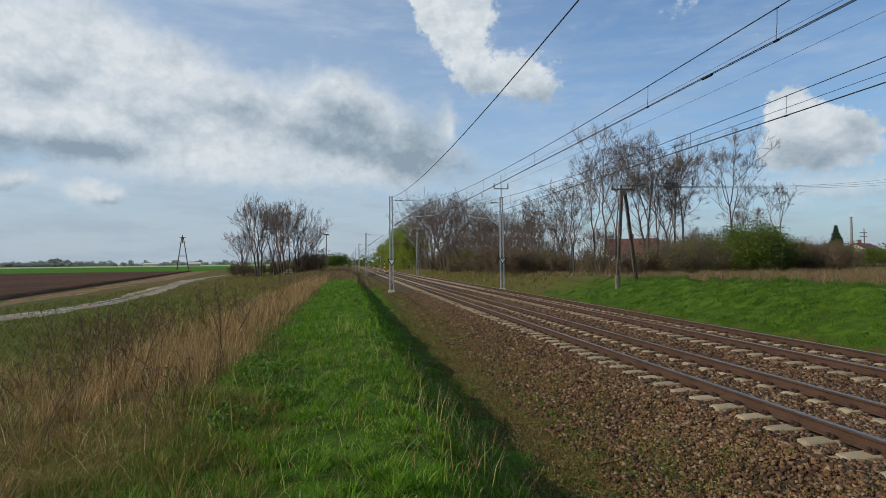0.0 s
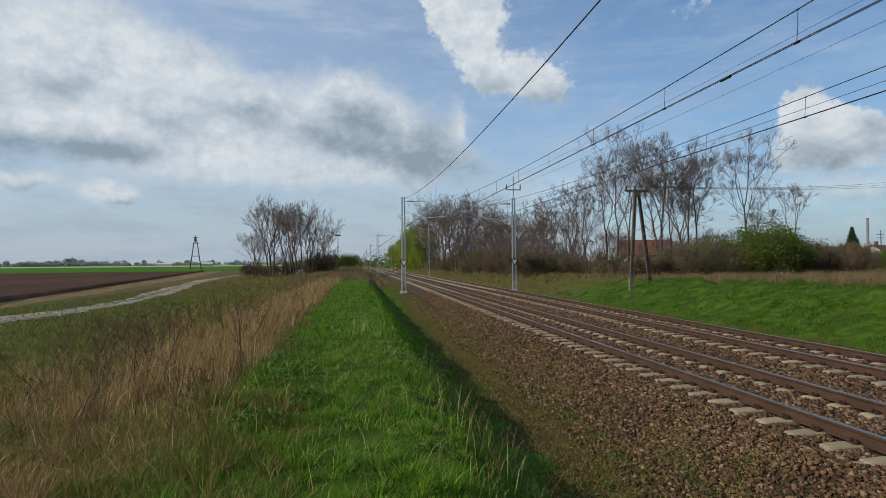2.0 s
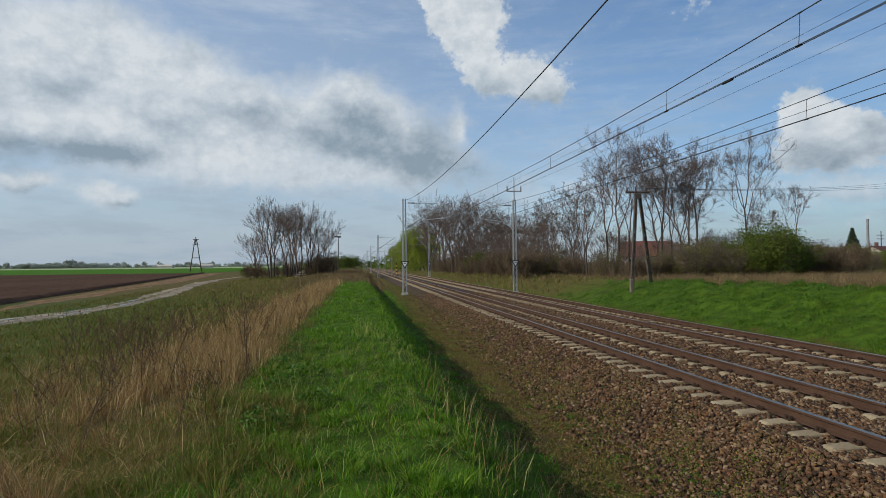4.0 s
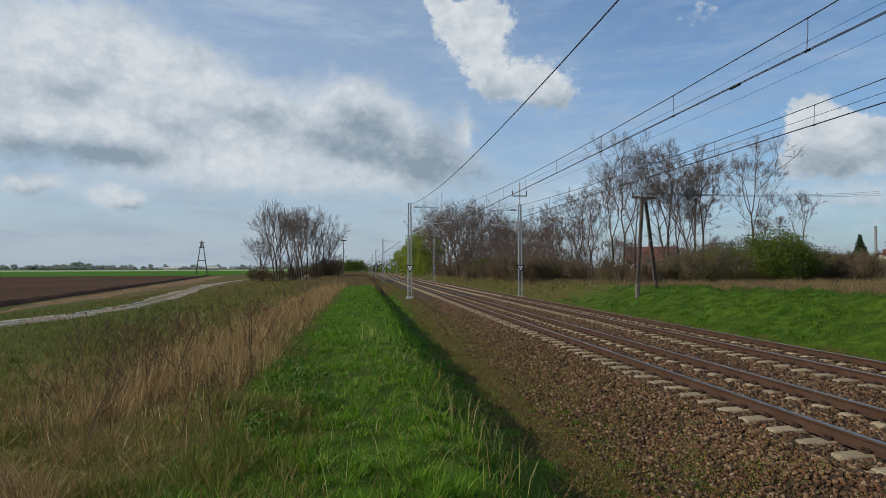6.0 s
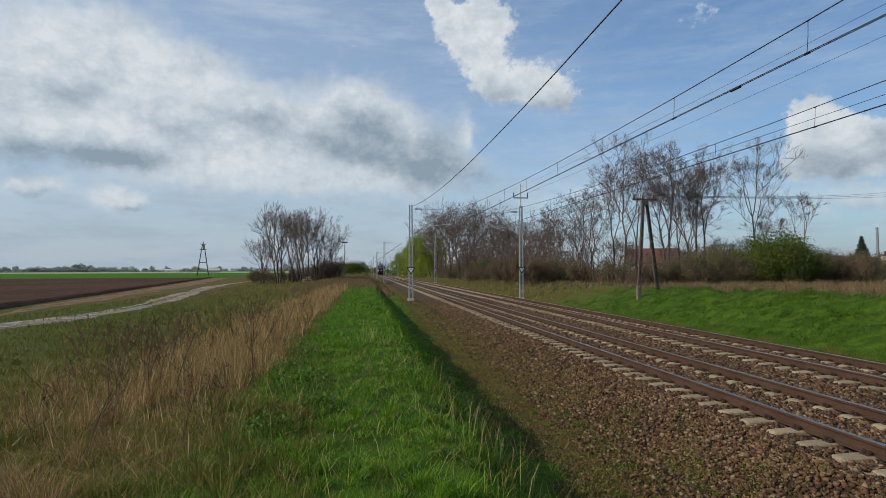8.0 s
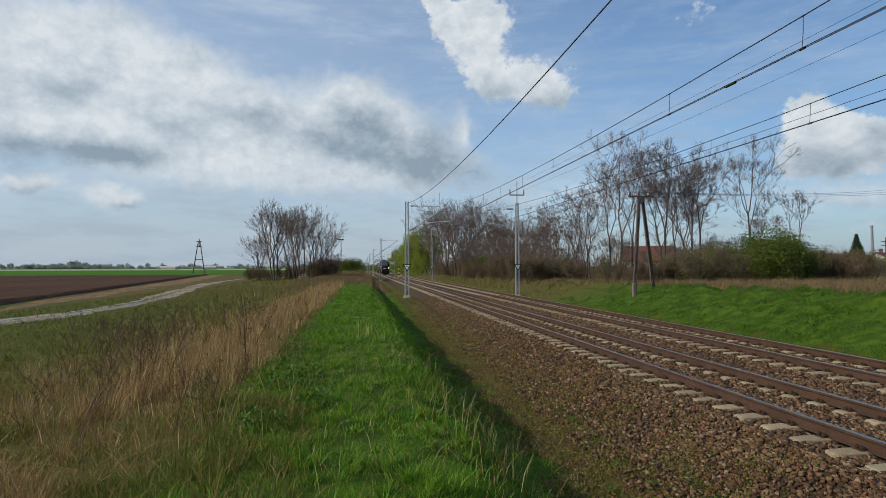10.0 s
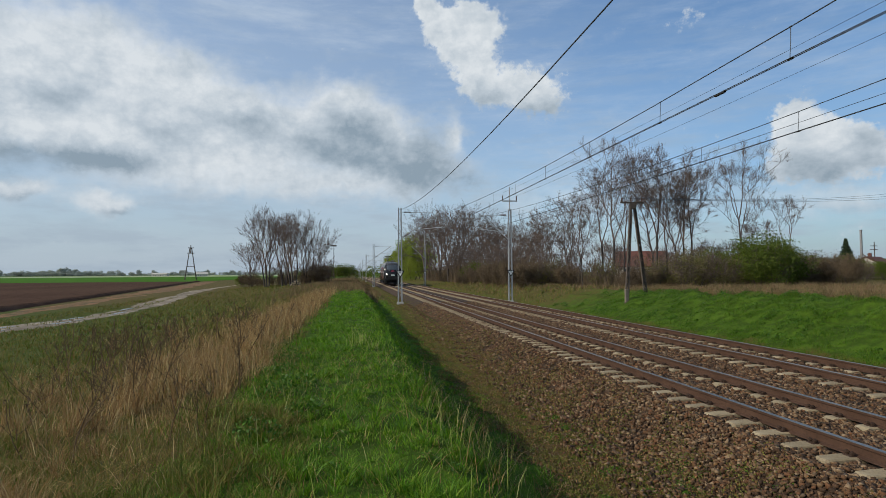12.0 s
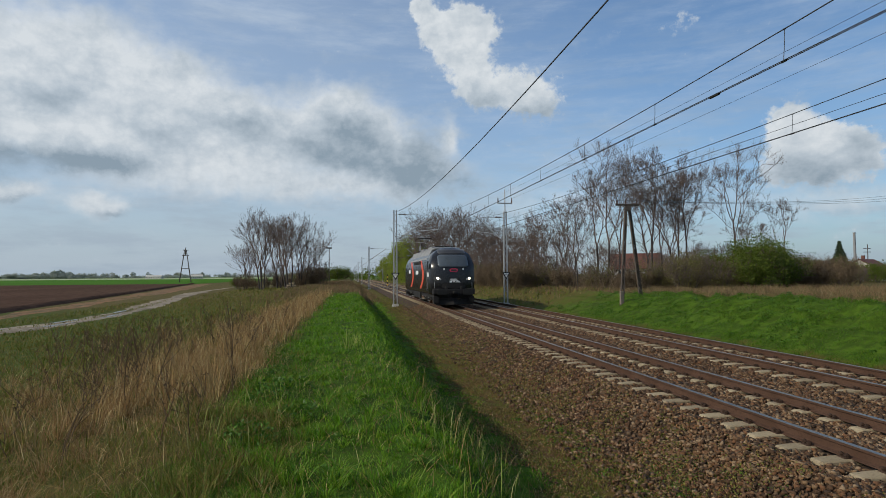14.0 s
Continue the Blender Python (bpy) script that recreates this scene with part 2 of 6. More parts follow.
M_RUST = material("rail_rust", [(0.066, 0.036, 0.024), (0.084, 0.047, 0.032), (0.046, 0.027, 0.019)], 2.0, 35.0, 0.9, 0.0, bump=0.3, depth=0.004, spec=0.12)
M_SHINE = material("worn_rail_head", [(0.30, 0.28, 0.26), (0.25, 0.23, 0.21), (0.18, 0.155, 0.14)], 1.0, 12.0, 0.35, 0.9, bump=0.1, depth=0.001, stretch=(8, 0.2, 1))
M_CLIP = material("rusted_clip", [(0.044, 0.024, 0.0154), (0.056, 0.032, 0.021), (0.032, 0.02, 0.014)], 9.0, 60.0, 0.8, 0.2)
M_GALV = material("galvanised_steel", [(0.42, 0.43, 0.43), (0.36, 0.37, 0.38), (0.28, 0.27, 0.26)], 0.8, 14.0, 0.55, 0.45, bump=0.15, depth=0.003)
M_WIRE = material("weathered_wire", [(0.05, 0.05, 0.052), (0.06, 0.06, 0.06), (0.04, 0.04, 0.04)], 3.0, 40.0, 0.5, 0.5)
M_MASTCON = material("mast_concrete", [(0.40, 0.39, 0.36), (0.46, 0.45, 0.42), (0.32, 0.30, 0.27)], 2.0, 25.0, 0.9, bump=0.3, depth=0.006)
M_OLDPOLE = material("old_pole_concrete", [(0.078, 0.060, 0.049), (0.102, 0.080, 0.065), (0.046, 0.036, 0.031)], 1.5, 20.0, 0.9, bump=0.4, depth=0.01)
M_BARK = material("grey_bark", [(0.064, 0.053, 0.047), (0.046, 0.038, 0.034), (0.092, 0.078, 0.070)], 1.2, 14.0, 0.95, bump=0.5, depth=0.02, stretch=(1, 1, 0.3))
M_TWIG = material("bare_twigs", [(0.128, 0.095, 0.080), (0.155, 0.117, 0.098), (0.092, 0.067, 0.057)], 0.8, 6.0, 0.9)
M_TWIGBROWN = material("brown_thicket", [(0.150, 0.108, 0.068), (0.115, 0.082, 0.054), (0.190, 0.142, 0.088)], 0.4, 3.0, 0.95, thin=0.15)
M_LEAF = material("spring_leaves", [(0.098, 0.142, 0.0130), (0.070, 0.110, 0.0110), (0.140, 0.180, 0.022), (0.050, 0.080, 0.0095), (0.105, 0.110, 0.024)], 0.5, 6.0, 0.7, island=0.7, thin=0.35)
M_LEAFLIGHT = material("young_yellow_green_leaves", [(0.25, 0.30, 0.035), (0.20, 0.26, 0.03), (0.30, 0.34, 0.06), (0.15, 0.20, 0.025)], 0.25, 4.0, 0.7, island=0.7, thin=0.4)
M_FIR = material("fir_needles", [(0.02, 0.04, 0.018), (0.03, 0.05, 0.02), (0.04, 0.06, 0.028)], 1.0, 9.0, 0.9)
M_GRASS = material("lush_grass", [(0.100, 0.235, 0.0075), (0.068, 0.180, 0.0058), (0.165, 0.300, 0.0130), (0.038, 0.108, 0.0042), (0.120, 0.245, 0.0078), (0.225, 0.280, 0.030), (0.052, 0.140, 0.0050)], 0.5, 3.0, 0.55, island=0.8, thin=0.28, spec=0.25)
M_BANKGRASS = material("bank_grass", [(0.060, 0.142, 0.0055), (0.044, 0.114, 0.0042), (0.092, 0.176, 0.0090), (0.029, 0.082, 0.0036), (0.070, 0.146, 0.0056), (0.125, 0.172, 0.0175)], 0.5, 3.0, 0.55, island=0.8, thin=0.28, spec=0.25)
M_GRASSDK = material("meadow_grass", [(0.090, 0.135, 0.0115), (0.130, 0.145, 0.020), (0.185, 0.155, 0.036), (0.055, 0.088, 0.0085), (0.24, 0.175, 0.062), (0.20, 0.125, 0.045)], 0.5, 3.0, 0.65, island=0.8, thin=0.25, spec=0.2)
M_STRAW = material("dry_grass", [(0.335, 0.210, 0.082), (0.255, 0.147, 0.060), (0.435, 0.305, 0.135), (0.17, 0.095, 0.042), (0.285, 0.168, 0.072), (0.54, 0.42, 0.21)], 0.35, 3.0, 0.75, island=0.8, thin=0.22, spec=0.2)
M_STRAWDULL = material("dull_dry_grass", [(0.205, 0.135, 0.072), (0.165, 0.105, 0.058), (0.25, 0.178, 0.098), (0.115, 0.085, 0.042), (0.115, 0.115, 0.036)], 0.35, 3.0, 0.8, island=0.8, thin=0.2, spec=0.2)
M_STALK = material("dead_weed_stalks", [(0.082, 0.052, 0.028), (0.110, 0.072, 0.038), (0.058, 0.038, 0.022)], 1.0, 9.0, 0.9)
M_SOIL = material("ploughed_soil", [(0.070, 0.040, 0.027), (0.088, 0.052, 0.036), (0.050, 0.029, 0.020)], 0.05, 1.2, 1.0, bump=1.0, depth=0.25, stretch=(1, 0.25, 1), spec=0.02)
M_CLAY = material("turned_clay_edge", [(0.19, 0.085, 0.034), (0.080, 0.062, 0.024), (0.255, 0.135, 0.060)], 0.7, 1.6, 0.95, bump=1.0, depth=0.25, stretch=(1, 0.5, 1))
M_TRACKDIRT = material("sandy_track", [(0.24, 0.19, 0.135), (0.13, 0.10, 0.065), (0.34, 0.285, 0.22)], 0.45, 2.2, 0.9, bump=0.7, depth=0.08, stretch=(1, 0.4, 1))
M_CROP = material("young_crop", [(0.05, 0.13, 0.012), (0.06, 0.15, 0.015), (0.042, 0.11, 0.012)], 0.02, 0.6, 1.0, bump=0.5, depth=0.1, spec=0.03)
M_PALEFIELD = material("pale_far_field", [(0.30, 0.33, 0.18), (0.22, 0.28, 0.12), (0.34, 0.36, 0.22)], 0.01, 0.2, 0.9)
# foliage colour raised to pale grey-green, with the haze of distance painted in
M_FARWOOD = material("hazed_distant_wood", [(0.31, 0.34, 0.30), (0.35, 0.37, 0.32), (0.27, 0.31, 0.27)], 0.03, 0.3, 1.0, thin=0.4)

# ---------------------------------------------------------------- mesh helpers


def mesh_np(name, verts, quads=(), tris=(), mats=(), smooth=False):
    me = bpy.data.meshes.new(name)
    verts, quads, tris = np.asarray(verts, float).reshape(-1, 3), np.asarray(quads, int).reshape(-1, 4), np.asarray(tris, int).reshape(-1, 3)
    me.vertices.add(len(verts))
    me.vertices.foreach_set("co", verts.ravel())
    me.loops.add(quads.size + tris.size)
    me.loops.foreach_set("vertex_index", np.concatenate([quads.ravel(), tris.ravel()]))
    me.polygons.add(len(quads) + len(tris))
    starts = np.concatenate([np.arange(len(quads)) * 4, quads.size + np.arange(len(tris)) * 3])
    me.polygons.foreach_set("loop_start", starts)
    me.update(calc_edges=True)
    me.validate()
    if smooth:
        me.polygons.foreach_set("use_smooth", np.ones(len(me.polygons), bool))
    for mt in mats:
        me.materials.append(mt)
    return me


def bm_mesh(name, bm, mat, smooth=False):
    me = bpy.data.meshes.new(name)
    bmesh.ops.recalc_face_normals(bm, faces=bm.faces)
    bm.to_mesh(me)
    bm.free()
    me.materials.append(mat)
    if smooth:
        me.polygons.foreach_set("use_smooth", np.ones(len(me.polygons), bool))
    return me


def part(name, bm, mat, parent=None, label="", smooth=False):
    """One mesh object, from a bmesh or a finished mesh, under a thing."""
    me = bm if isinstance(bm, bpy.types.Mesh) else bm_mesh(name, bm, mat, smooth)
    ob = new(name, me)
    ob.parent = parent
    if label:
        tagged(ob, label)
    return ob


def empty(name, m=None, label="", category="", group="", kind=""):
    ob = new(name)
    ob.empty_display_size = 0.2
    if m is not None:
        ob.matrix_basis = m
    return tagged(ob, label, category, group, kind)


def add_box(bm, lo, hi, bevel=0.0):
    c = [(a + b) / 2 for a, b in zip(lo, hi)]
    s = [b - a for a, b in zip(lo, hi)]
    r = bmesh.ops.create_cube(bm, size=1.0, matrix=Matrix.Translation(c) @ Matrix.Diagonal((*s, 1)))
    if bevel:
        edges = {e for v in r["verts"] for e in v.link_edges}
        bmesh.ops.bevel(bm, geom=list(edges), offset=bevel, segments=2, affect="EDGES", profile=0.5)
    return bm


def add_rod(bm, a, b, r1, r2=None, sides=8):
    a, b = Vector(a), Vector(b)
    d = b - a
    m = Matrix.Translation((a + b) / 2) @ d.to_track_quat("Z", "Y").to_matrix().to_4x4()
    bmesh.ops.create_cone(bm, cap_ends=True, segments=sides, radius1=r1, radius2=r1 if r2 is None else r2, depth=d.length, matrix=m)
    return bm


def add_loft(bm, rings, cap=True):
    """Closed rings of equal length, joined in order."""
    vs = [[bm.verts.new(p) for p in ring] for ring in rings]
    n = len(vs[0])
    for a, b in zip(vs, vs[1:]):
        for i in range(n):
            bm.faces.new((a[i], a[(i + 1) % n], b[(i + 1) % n], b[i]))
    if cap:
        bm.faces.new(vs[0][::-1])
        bm.faces.new(vs[-1])
    return bm


def tube_points(pts, r, sides=5):
    """Vertices and quads of a tube along a line; r: one radius or one per point."""
    pts = np.asarray(pts, float)
    n = len(pts)
    r = np.broadcast_to(r, n)
    d = np.gradient(pts, axis=0)
    d /= np.linalg.norm(d, axis=1)[:, None] + 1e-9
    ref = np.where(np.abs(d[:, 2:3]) > 0.9, [[1.0, 0, 0]], [[0, 0, 1.0]])
    u = np.cross(d, ref)
    u /= np.linalg.norm(u, axis=1)[:, None]
    v = np.cross(d, u)
    a = np.arange(sides) * 2 * np.pi / sides
    ring = pts[:, None] + r[:, None, None] * (np.cos(a)[None, :, None] * u[:, None] + np.sin(a)[None, :, None] * v[:, None])
    i, j = np.meshgrid(np.arange(n - 1), np.arange(sides), indexing="ij")
    k = (j + 1) % sides
    quads = np.stack([i * sides + j, i * sides + k, (i + 1) * sides + k, (i + 1) * sides + j], -1).reshape(-1, 4)
    return ring.reshape(-1, 3), quads


class Heap:
    """Gathers pieces of geometry into one mesh."""
    def __init__(self):
        self.v, self.q, self.t, self.n = [], [], [], 0

    def add(self, v, q=None, t=None):
        v = np.asarray(v, float).reshape(-1, 3)
        if q is not None and len(q):
            self.q.append(np.asarray(q) + self.n)
        if t is not None and len(t):
            self.t.append(np.asarray(t) + self.n)
        self.v.append(v)
        self.n += len(v)

    def mesh(self, name, mat, smooth=False):
        q = np.concatenate(self.q) if self.q else ()
        t = np.concatenate(self.t) if self.t else ()
        return mesh_np(name, np.concatenate(self.v), q, t, [mat], smooth)

# ---------------------------------------------------------------- the lie of the land
PROFILE_X = np.array([-3000, -40, -16, -9, -4, -2.6, -1.6, 0.5, 0.85, 2.0, 3.2, 4.3, 12.7, 13.8, 14.5, 17.5, 18.5, 26, 60, 3000.0])
PROFILE_Z = np.array([-0.9, -0.9, -0.85, -0.45, 0.12, 0.30, 0.42, 0.47, 0.38, -0.66, -0.80, -0.74, -0.74, -0.36, -0.22, -0.03, 0.0, 0.0, 0.0, 0.0])
PROFILE_W = np.array([0, 0, 0, 0, 0, 0, 0, 0, 0, 0, 0, 0, 0, 0, 0.07, 0.90, 1.0, 1.05, 1.0, 0.0])


def ground_z(x, y):
    x, y = np.asarray(x, float), np.asarray(y, float)
    top = np.interp(y, [-50, 18, 33, 48, 90, 200], [1.15, 1.1, 0.92, 0.66, 0.42, 0.1])
    z = np.interp(x, PROFILE_X, PROFILE_Z) + np.interp(x, PROFILE_X, PROFILE_W) * top
    rise = np.clip((y - 55) / 40, 0, 1) * np.clip(1 - (y - 200) / 150, 0, 1) * np.clip((x + 32) / 8, 0, 1) * np.clip((-1 - x) / 5, 0, 1)
    soft = np.clip((3.2 - x) / 0.6, 0, 1) * np.clip((x + 14) / 6, 0, 1) + np.clip((x - 14.2) / 2, 0, 1) * np.clip((80 - x) / 20, 0, 1)
    lump = 0.045 * np.sin(x * 1.9 + 0.7 * np.sin(y * 0.8)) * np.sin(y * 1.3 + np.sin(x * 1.1)) + 0.02 * np.sin(x * 5.1 + y * 0.6) * np.sin(y * 4.3)
    hump = 0.17 * np.sin(x * 2.7 + 1.3 * np.sin(y * 1.7)) * np.sin(y * 2.3 + 1.1 * np.sin(x * 1.9)) * np.clip((x - 14.4) / 2, 0, 1) * np.clip((60 - x) / 20, 0, 1)
    fill = 0.42 * np.clip((y - 22) / 24, 0, 1) * np.clip((x - 1.9) / 0.8, 0, 1) * np.clip((4.75 - x) / 0.5, 0, 1)
    return z + 0.55 * rise + lump * soft + hump + fill


def sheet(name, xs, ys, zfun, mat, **tags):
    gx, gy = np.meshgrid(xs, ys, indexing="ij")
    v = np.stack([gx, gy, zfun(gx, gy)], -1).reshape(-1, 3)
    n = len(ys)
    i, j = np.meshgrid(np.arange(len(xs) - 1), np.arange(n - 1), indexing="ij")
    q = np.stack([i * n + j, (i + 1) * n + j, (i + 1) * n + j + 1, i * n + j + 1], -1).reshape(-1, 4)
    ob = new(name, mesh_np(name, v, q, (), [mat], True))
    return tagged(ob, **tags)


def spread(lo, hi, first, grow):
    out, s = [lo], first
    while out[-1] + s < hi:
        out.append(out[-1] + s)
        s *= grow
    return np.array(out + [hi])


XS = np.unique(np.concatenate([-spread(16, 3000, 1.5, 1.25), np.arange(-16, -5, 0.5), np.arange(-5, 4.4, 0.16), np.arange(4.4, 13, 1.0),
                               np.arange(13, 26, 0.3), spread(26, 3000, 1.5, 1.25)]))
YS = np.unique(np.concatenate([-spread(2, 3000, 2, 1.6), np.arange(-2, 16, 0.2), spread(16, 3000, 0.3, 1.05)]))
sheet("ground", XS, YS, ground_z, M_GROUND, label="grassy verge and meadow with bare weedy patches", category="ground", kind="structure")


def strip(name, mid, half, ys, lift, mat, cols=7, **tags):
    """A sheet laid on the ground along a line x = mid(y), half(y) metres wide to each side."""
    ys = np.asarray(ys, float)
    u = np.linspace(-1, 1, cols)
    gu, gy = np.meshgrid(u, ys, indexing="ij")
    gx = mid(gy) + gu * half(gy)
    v = np.stack([gx, gy, ground_z(gx, gy) + lift * (1 - gu ** 6) - 0.012 * gu ** 6], -1).reshape(-1, 3)
    n = len(ys)
    i, j = np.meshgrid(np.arange(cols - 1), np.arange(n - 1), indexing="ij")
    q = np.stack([i * n + j, (i + 1) * n + j, (i + 1) * n + j + 1, i * n + j + 1], -1).reshape(-1, 4)
    return tagged(new(name, mesh_np(name, v, q, (), [mat], True)), **tags)


def road_mid(y):
    return np.interp(y, [0, 20, 35, 41, 47, 56, 75, 117, 240], [-29, -23.8, -20.2, -19.2, -18.8, -19.3, -21.4, -26.2, -38.4])


strip("dirt_road", road_mid, lambda y: 1.3 + 0.3 * np.sin(y * 0.21) + 0.25 * np.sin(y * 0.53) + 0.2 * np.sin(y * 1.7), spread(6, 230, 0.8, 1.02), 0.03, M_TRACKDIRT,
      label="rutted pale sandy farm track with puddled dips", category="dirt road", kind="structure")


def plough_edge(y):
    return -20.4 - 0.166 * y


strip("clay_strip", lambda y: plough_edge(y) + np.interp(y, [40, 80, 150], [1.7, 3.4, 4.0]) + 0.4 * np.sin(y * 0.31),
      lambda y: np.interp(y, [40, 55, 85, 150], [0.5, 1.2, 2.6, 3.2]) + 0.3 * np.sin(y * 0.23) + 0.2 * np.sin(y * 0.9), spread(40, 256, 0.8, 1.015), 0.03, M_CLAY,
      label="strip of rusty turned clay along the field", category="field edge", kind="structure")


def field():
    ys = spread(8, 258, 1.2, 1.03)
    u = np.concatenate([[0, 0.6, 1.2, 2.0, 3.2], spread(5, 420, 2.0, 1.12)])
    gu, gy = np.meshgrid(u, ys, indexing="ij")
    gx = plough_edge(gy) - gu
    rng = np.random.default_rng(3)
    lift = 0.06 + 0.10 * rng.random(gx.shape) * np.exp(-gu / 60) + np.where((gu > 0.3) & (gu < 1.5), 0.30, 0)
    lift[0] = -0.02
    v = np.stack([gx, gy, ground_z(gx, gy) + lift], -1).reshape(-1, 3)
    n = len(ys)
    i, j = np.meshgrid(np.arange(len(u) - 1), np.arange(n - 1), indexing="ij")
    q = np.stack([(i + 1) * n + j, i * n + j, i * n + j + 1, (i + 1) * n + j + 1], -1).reshape(-1, 4)
    tagged(new("ploughed_field", mesh_np("ploughed_field", v, q, (), [M_SOIL])), "brown freshly ploughed field with a raised furrow edge",
           "field", kind="structure")


field()
flat_far = lambda x, y: -0.9 + 0.06 + 0 * x
sheet("crop_field", spread(-900, -63, 30, 1.05), np.linspace(260, 760, 18), flat_far, M_CROP, label="bright green young crop beyond the plough", category="field", kind="structure")
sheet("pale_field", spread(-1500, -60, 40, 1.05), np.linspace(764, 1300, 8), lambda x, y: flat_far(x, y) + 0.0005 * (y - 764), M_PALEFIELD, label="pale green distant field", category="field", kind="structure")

# ---------------------------------------------------------------- railway
TRACK_1, TRACK_2, GAUGE = 6.96, 10.88, 1.507 / 2


def ballast_z(x, y):
    z = np.interp(x, [4.2, 4.6, 5.4, 8.5, 8.92, 9.3, 12.45, 13.2, 13.6], [-0.82, -0.64, -0.225, -0.225, -0.27, -0.225, -0.225, -0.52, -0.64])
    return z + 0.015 * np.sin(x * 9 + y * 3) * np.sin(y * 7.3 + x) * (y < 60)


sheet("ballast_bed", np.array([4.2, 4.4, 4.6, 4.8, 5.0, 5.2, 5.4, 5.8, 6.4, 7, 7.6, 8.2, 8.5, 8.92, 9.3, 9.9, 10.5, 11.1, 11.7, 12.2, 12.45, 12.8, 13.2, 13.6]),
      np.unique(np.concatenate([[-60.0], np.arange(-8, 30, 0.25), spread(30, 1400, 0.5, 1.05)])), ballast_z, M_BALLAST,
      label="bed of reddish-grey crushed stone under the tracks", category="ballast", kind="structure")


def rail_bm(y0, y1):
    """A flat-bottomed rail with foot, web and head."""
    half = [(0.075, -0.172), (0.075, -0.160), (0.012, -0.142), (0.009, -0.055), (0.034, -0.042), (0.037, -0.008)]
    ring = half + [(-x, z) for x, z in half[::-1]]
    bm = bmesh.new()
    add_loft(bm, [[(x, y, z) for x, z in ring] for y in (y0, 30, 120, y1)])
    return bm


def head_bm(y0, y1):
    bm = bmesh.new()
    ring = [(-0.0365, -0.012), (0.0365, -0.012), (0.034, -0.002), (0.02, 0.0), (-0.02, 0.0), (-0.034, -0.002)]
    add_loft(bm, [[(x, y, z) for x, z in ring] for y in (y0, 30, 120, y1)])
    return bm


def sleeper_mesh():
    bm = bmesh.new()
    rings = []
    for x, w, z in ((-1.30, 0.095, -0.20), (-1.26, 0.112, -0.176), (-1.0, 0.118, -0.168), (-0.50, 0.118, -0.168), (-0.30, 0.09, -0.25),
                    (0.30, 0.09, -0.25), (0.50, 0.118, -0.168), (1.0, 0.118, -0.168), (1.26, 0.112, -0.176), (1.30, 0.095, -0.20)):
        rings.append([(x, -w - 0.02, -0.33), (x, w + 0.02, -0.33), (x, w, z - 0.015), (x, w - 0.015, z), (x, -w + 0.015, z), (x, -w, z - 0.015)])
    add_loft(bm, rings)
    return bm_mesh("sleeper", bm, M_CONCRETE)


def clip_mesh():
    bm = bmesh.new()
    add_box(bm, (-0.045, -0.07, -0.185), (0.045, 0.07, -0.155), 0.006)
    for s in (-1, 1):
        add_rod(bm, (0, s * 0.045, -0.17), (0, s * 0.045, -0.105), 0.024, 0.02, 6)
        add_rod(bm, (0, s * 0.045, -0.135), (0, s * 0.045, -0.118), 0.036, 0.036, 6)
    return bm_mesh("rail_clip", bm, M_CLIP)


def railway_track(x, first):
    tr = empty("railway_track", pose(x, 0, 0), "rusty steel rails on concrete sleepers in stone ballast", "railway track", "pair of tracks")
    for s in (-1, 1):
        r = part("rail", rail_bm(-30, 1300), M_RUST, tr, "rust-brown steel rail")
        r.location.x = s * GAUGE
        part("rail_head", head_bm(-30, 1300), M_SHINE, r, "bright worn running surface")
    sm, cm = sleeper_mesh(), clip_mesh()
    y, k = first, 0
    while k < 280:
        sl = new("sleeper", sm)
        sl.parent = tr
        sl.location = (random.uniform(-0.02, 0.02), y, random.uniform(-0.006, 0.004))
        sl.rotation_euler.z = random.uniform(-0.008, 0.008)
        if k < 72:
            for rx in (-GAUGE, GAUGE):
                for dx in (-0.115, 0.115):
                    c = new("rail_clip", cm)
                    c.parent = sl
                    c.location.x = rx + dx
        y += 0.6
        k += 1
    me = sm
    co = np.array([v.co[:] for v in me.vertices])
    base_q = np.array([p.vertices[:] for p in me.polygons if len(p.vertices) == 4])
    h = Heap()
    for i in range(700):
        h.add(co + (0, y + 0.6 * i, 0), base_q)
    far = part("far_sleepers", h.mesh("far_sleepers", M_CONCRETE), None, tr)
    tagged(far, kind="stuff")


railway_track(TRACK_1, 6.05 - 0.6 * 6)
railway_track(TRACK_2, 6.25 - 0.6 * 6)

# ---------------------------------------------------------------- masts and wires


def warning_plate(parent, z, y):
    """White triangle, point down, with a black rim, facing the camera's side."""
    bm = bmesh.new()
    for r, yy in ((0.36, y), ):
        add_loft(bm, [[(-r, yy, z + 0.2), (r, yy, z + 0.2), (0, yy, z - 0.42)], [(-r, yy + 0.02, z + 0.2), (r, yy + 0.02, z + 0.2), (0, yy + 0.02, z - 0.42)]])
    p = part("warning_plate", bm, M_BLACK, parent, "white triangle plate with black rim")
    bm = bmesh.new()
    r, yy = 0.23, y - 0.006
    add_loft(bm, [[(-r, yy, z + 0.125), (r, yy, z + 0.125), (0, yy, z - 0.27)], [(-r, yy + 0.005, z + 0.125), (r, yy + 0.005, z + 0.125), (0, yy + 0.005, z - 0.27)]])
    part("plate_face", bm, M_WHITE, p, "white face of the plate")
    bm = bmesh.new()
    add_box(bm, (-0.10, y - 0.012, z + 0.0), (0.10, y - 0.006, z + 0.05))
    part("plate_mark", bm, M_BLACK, p)


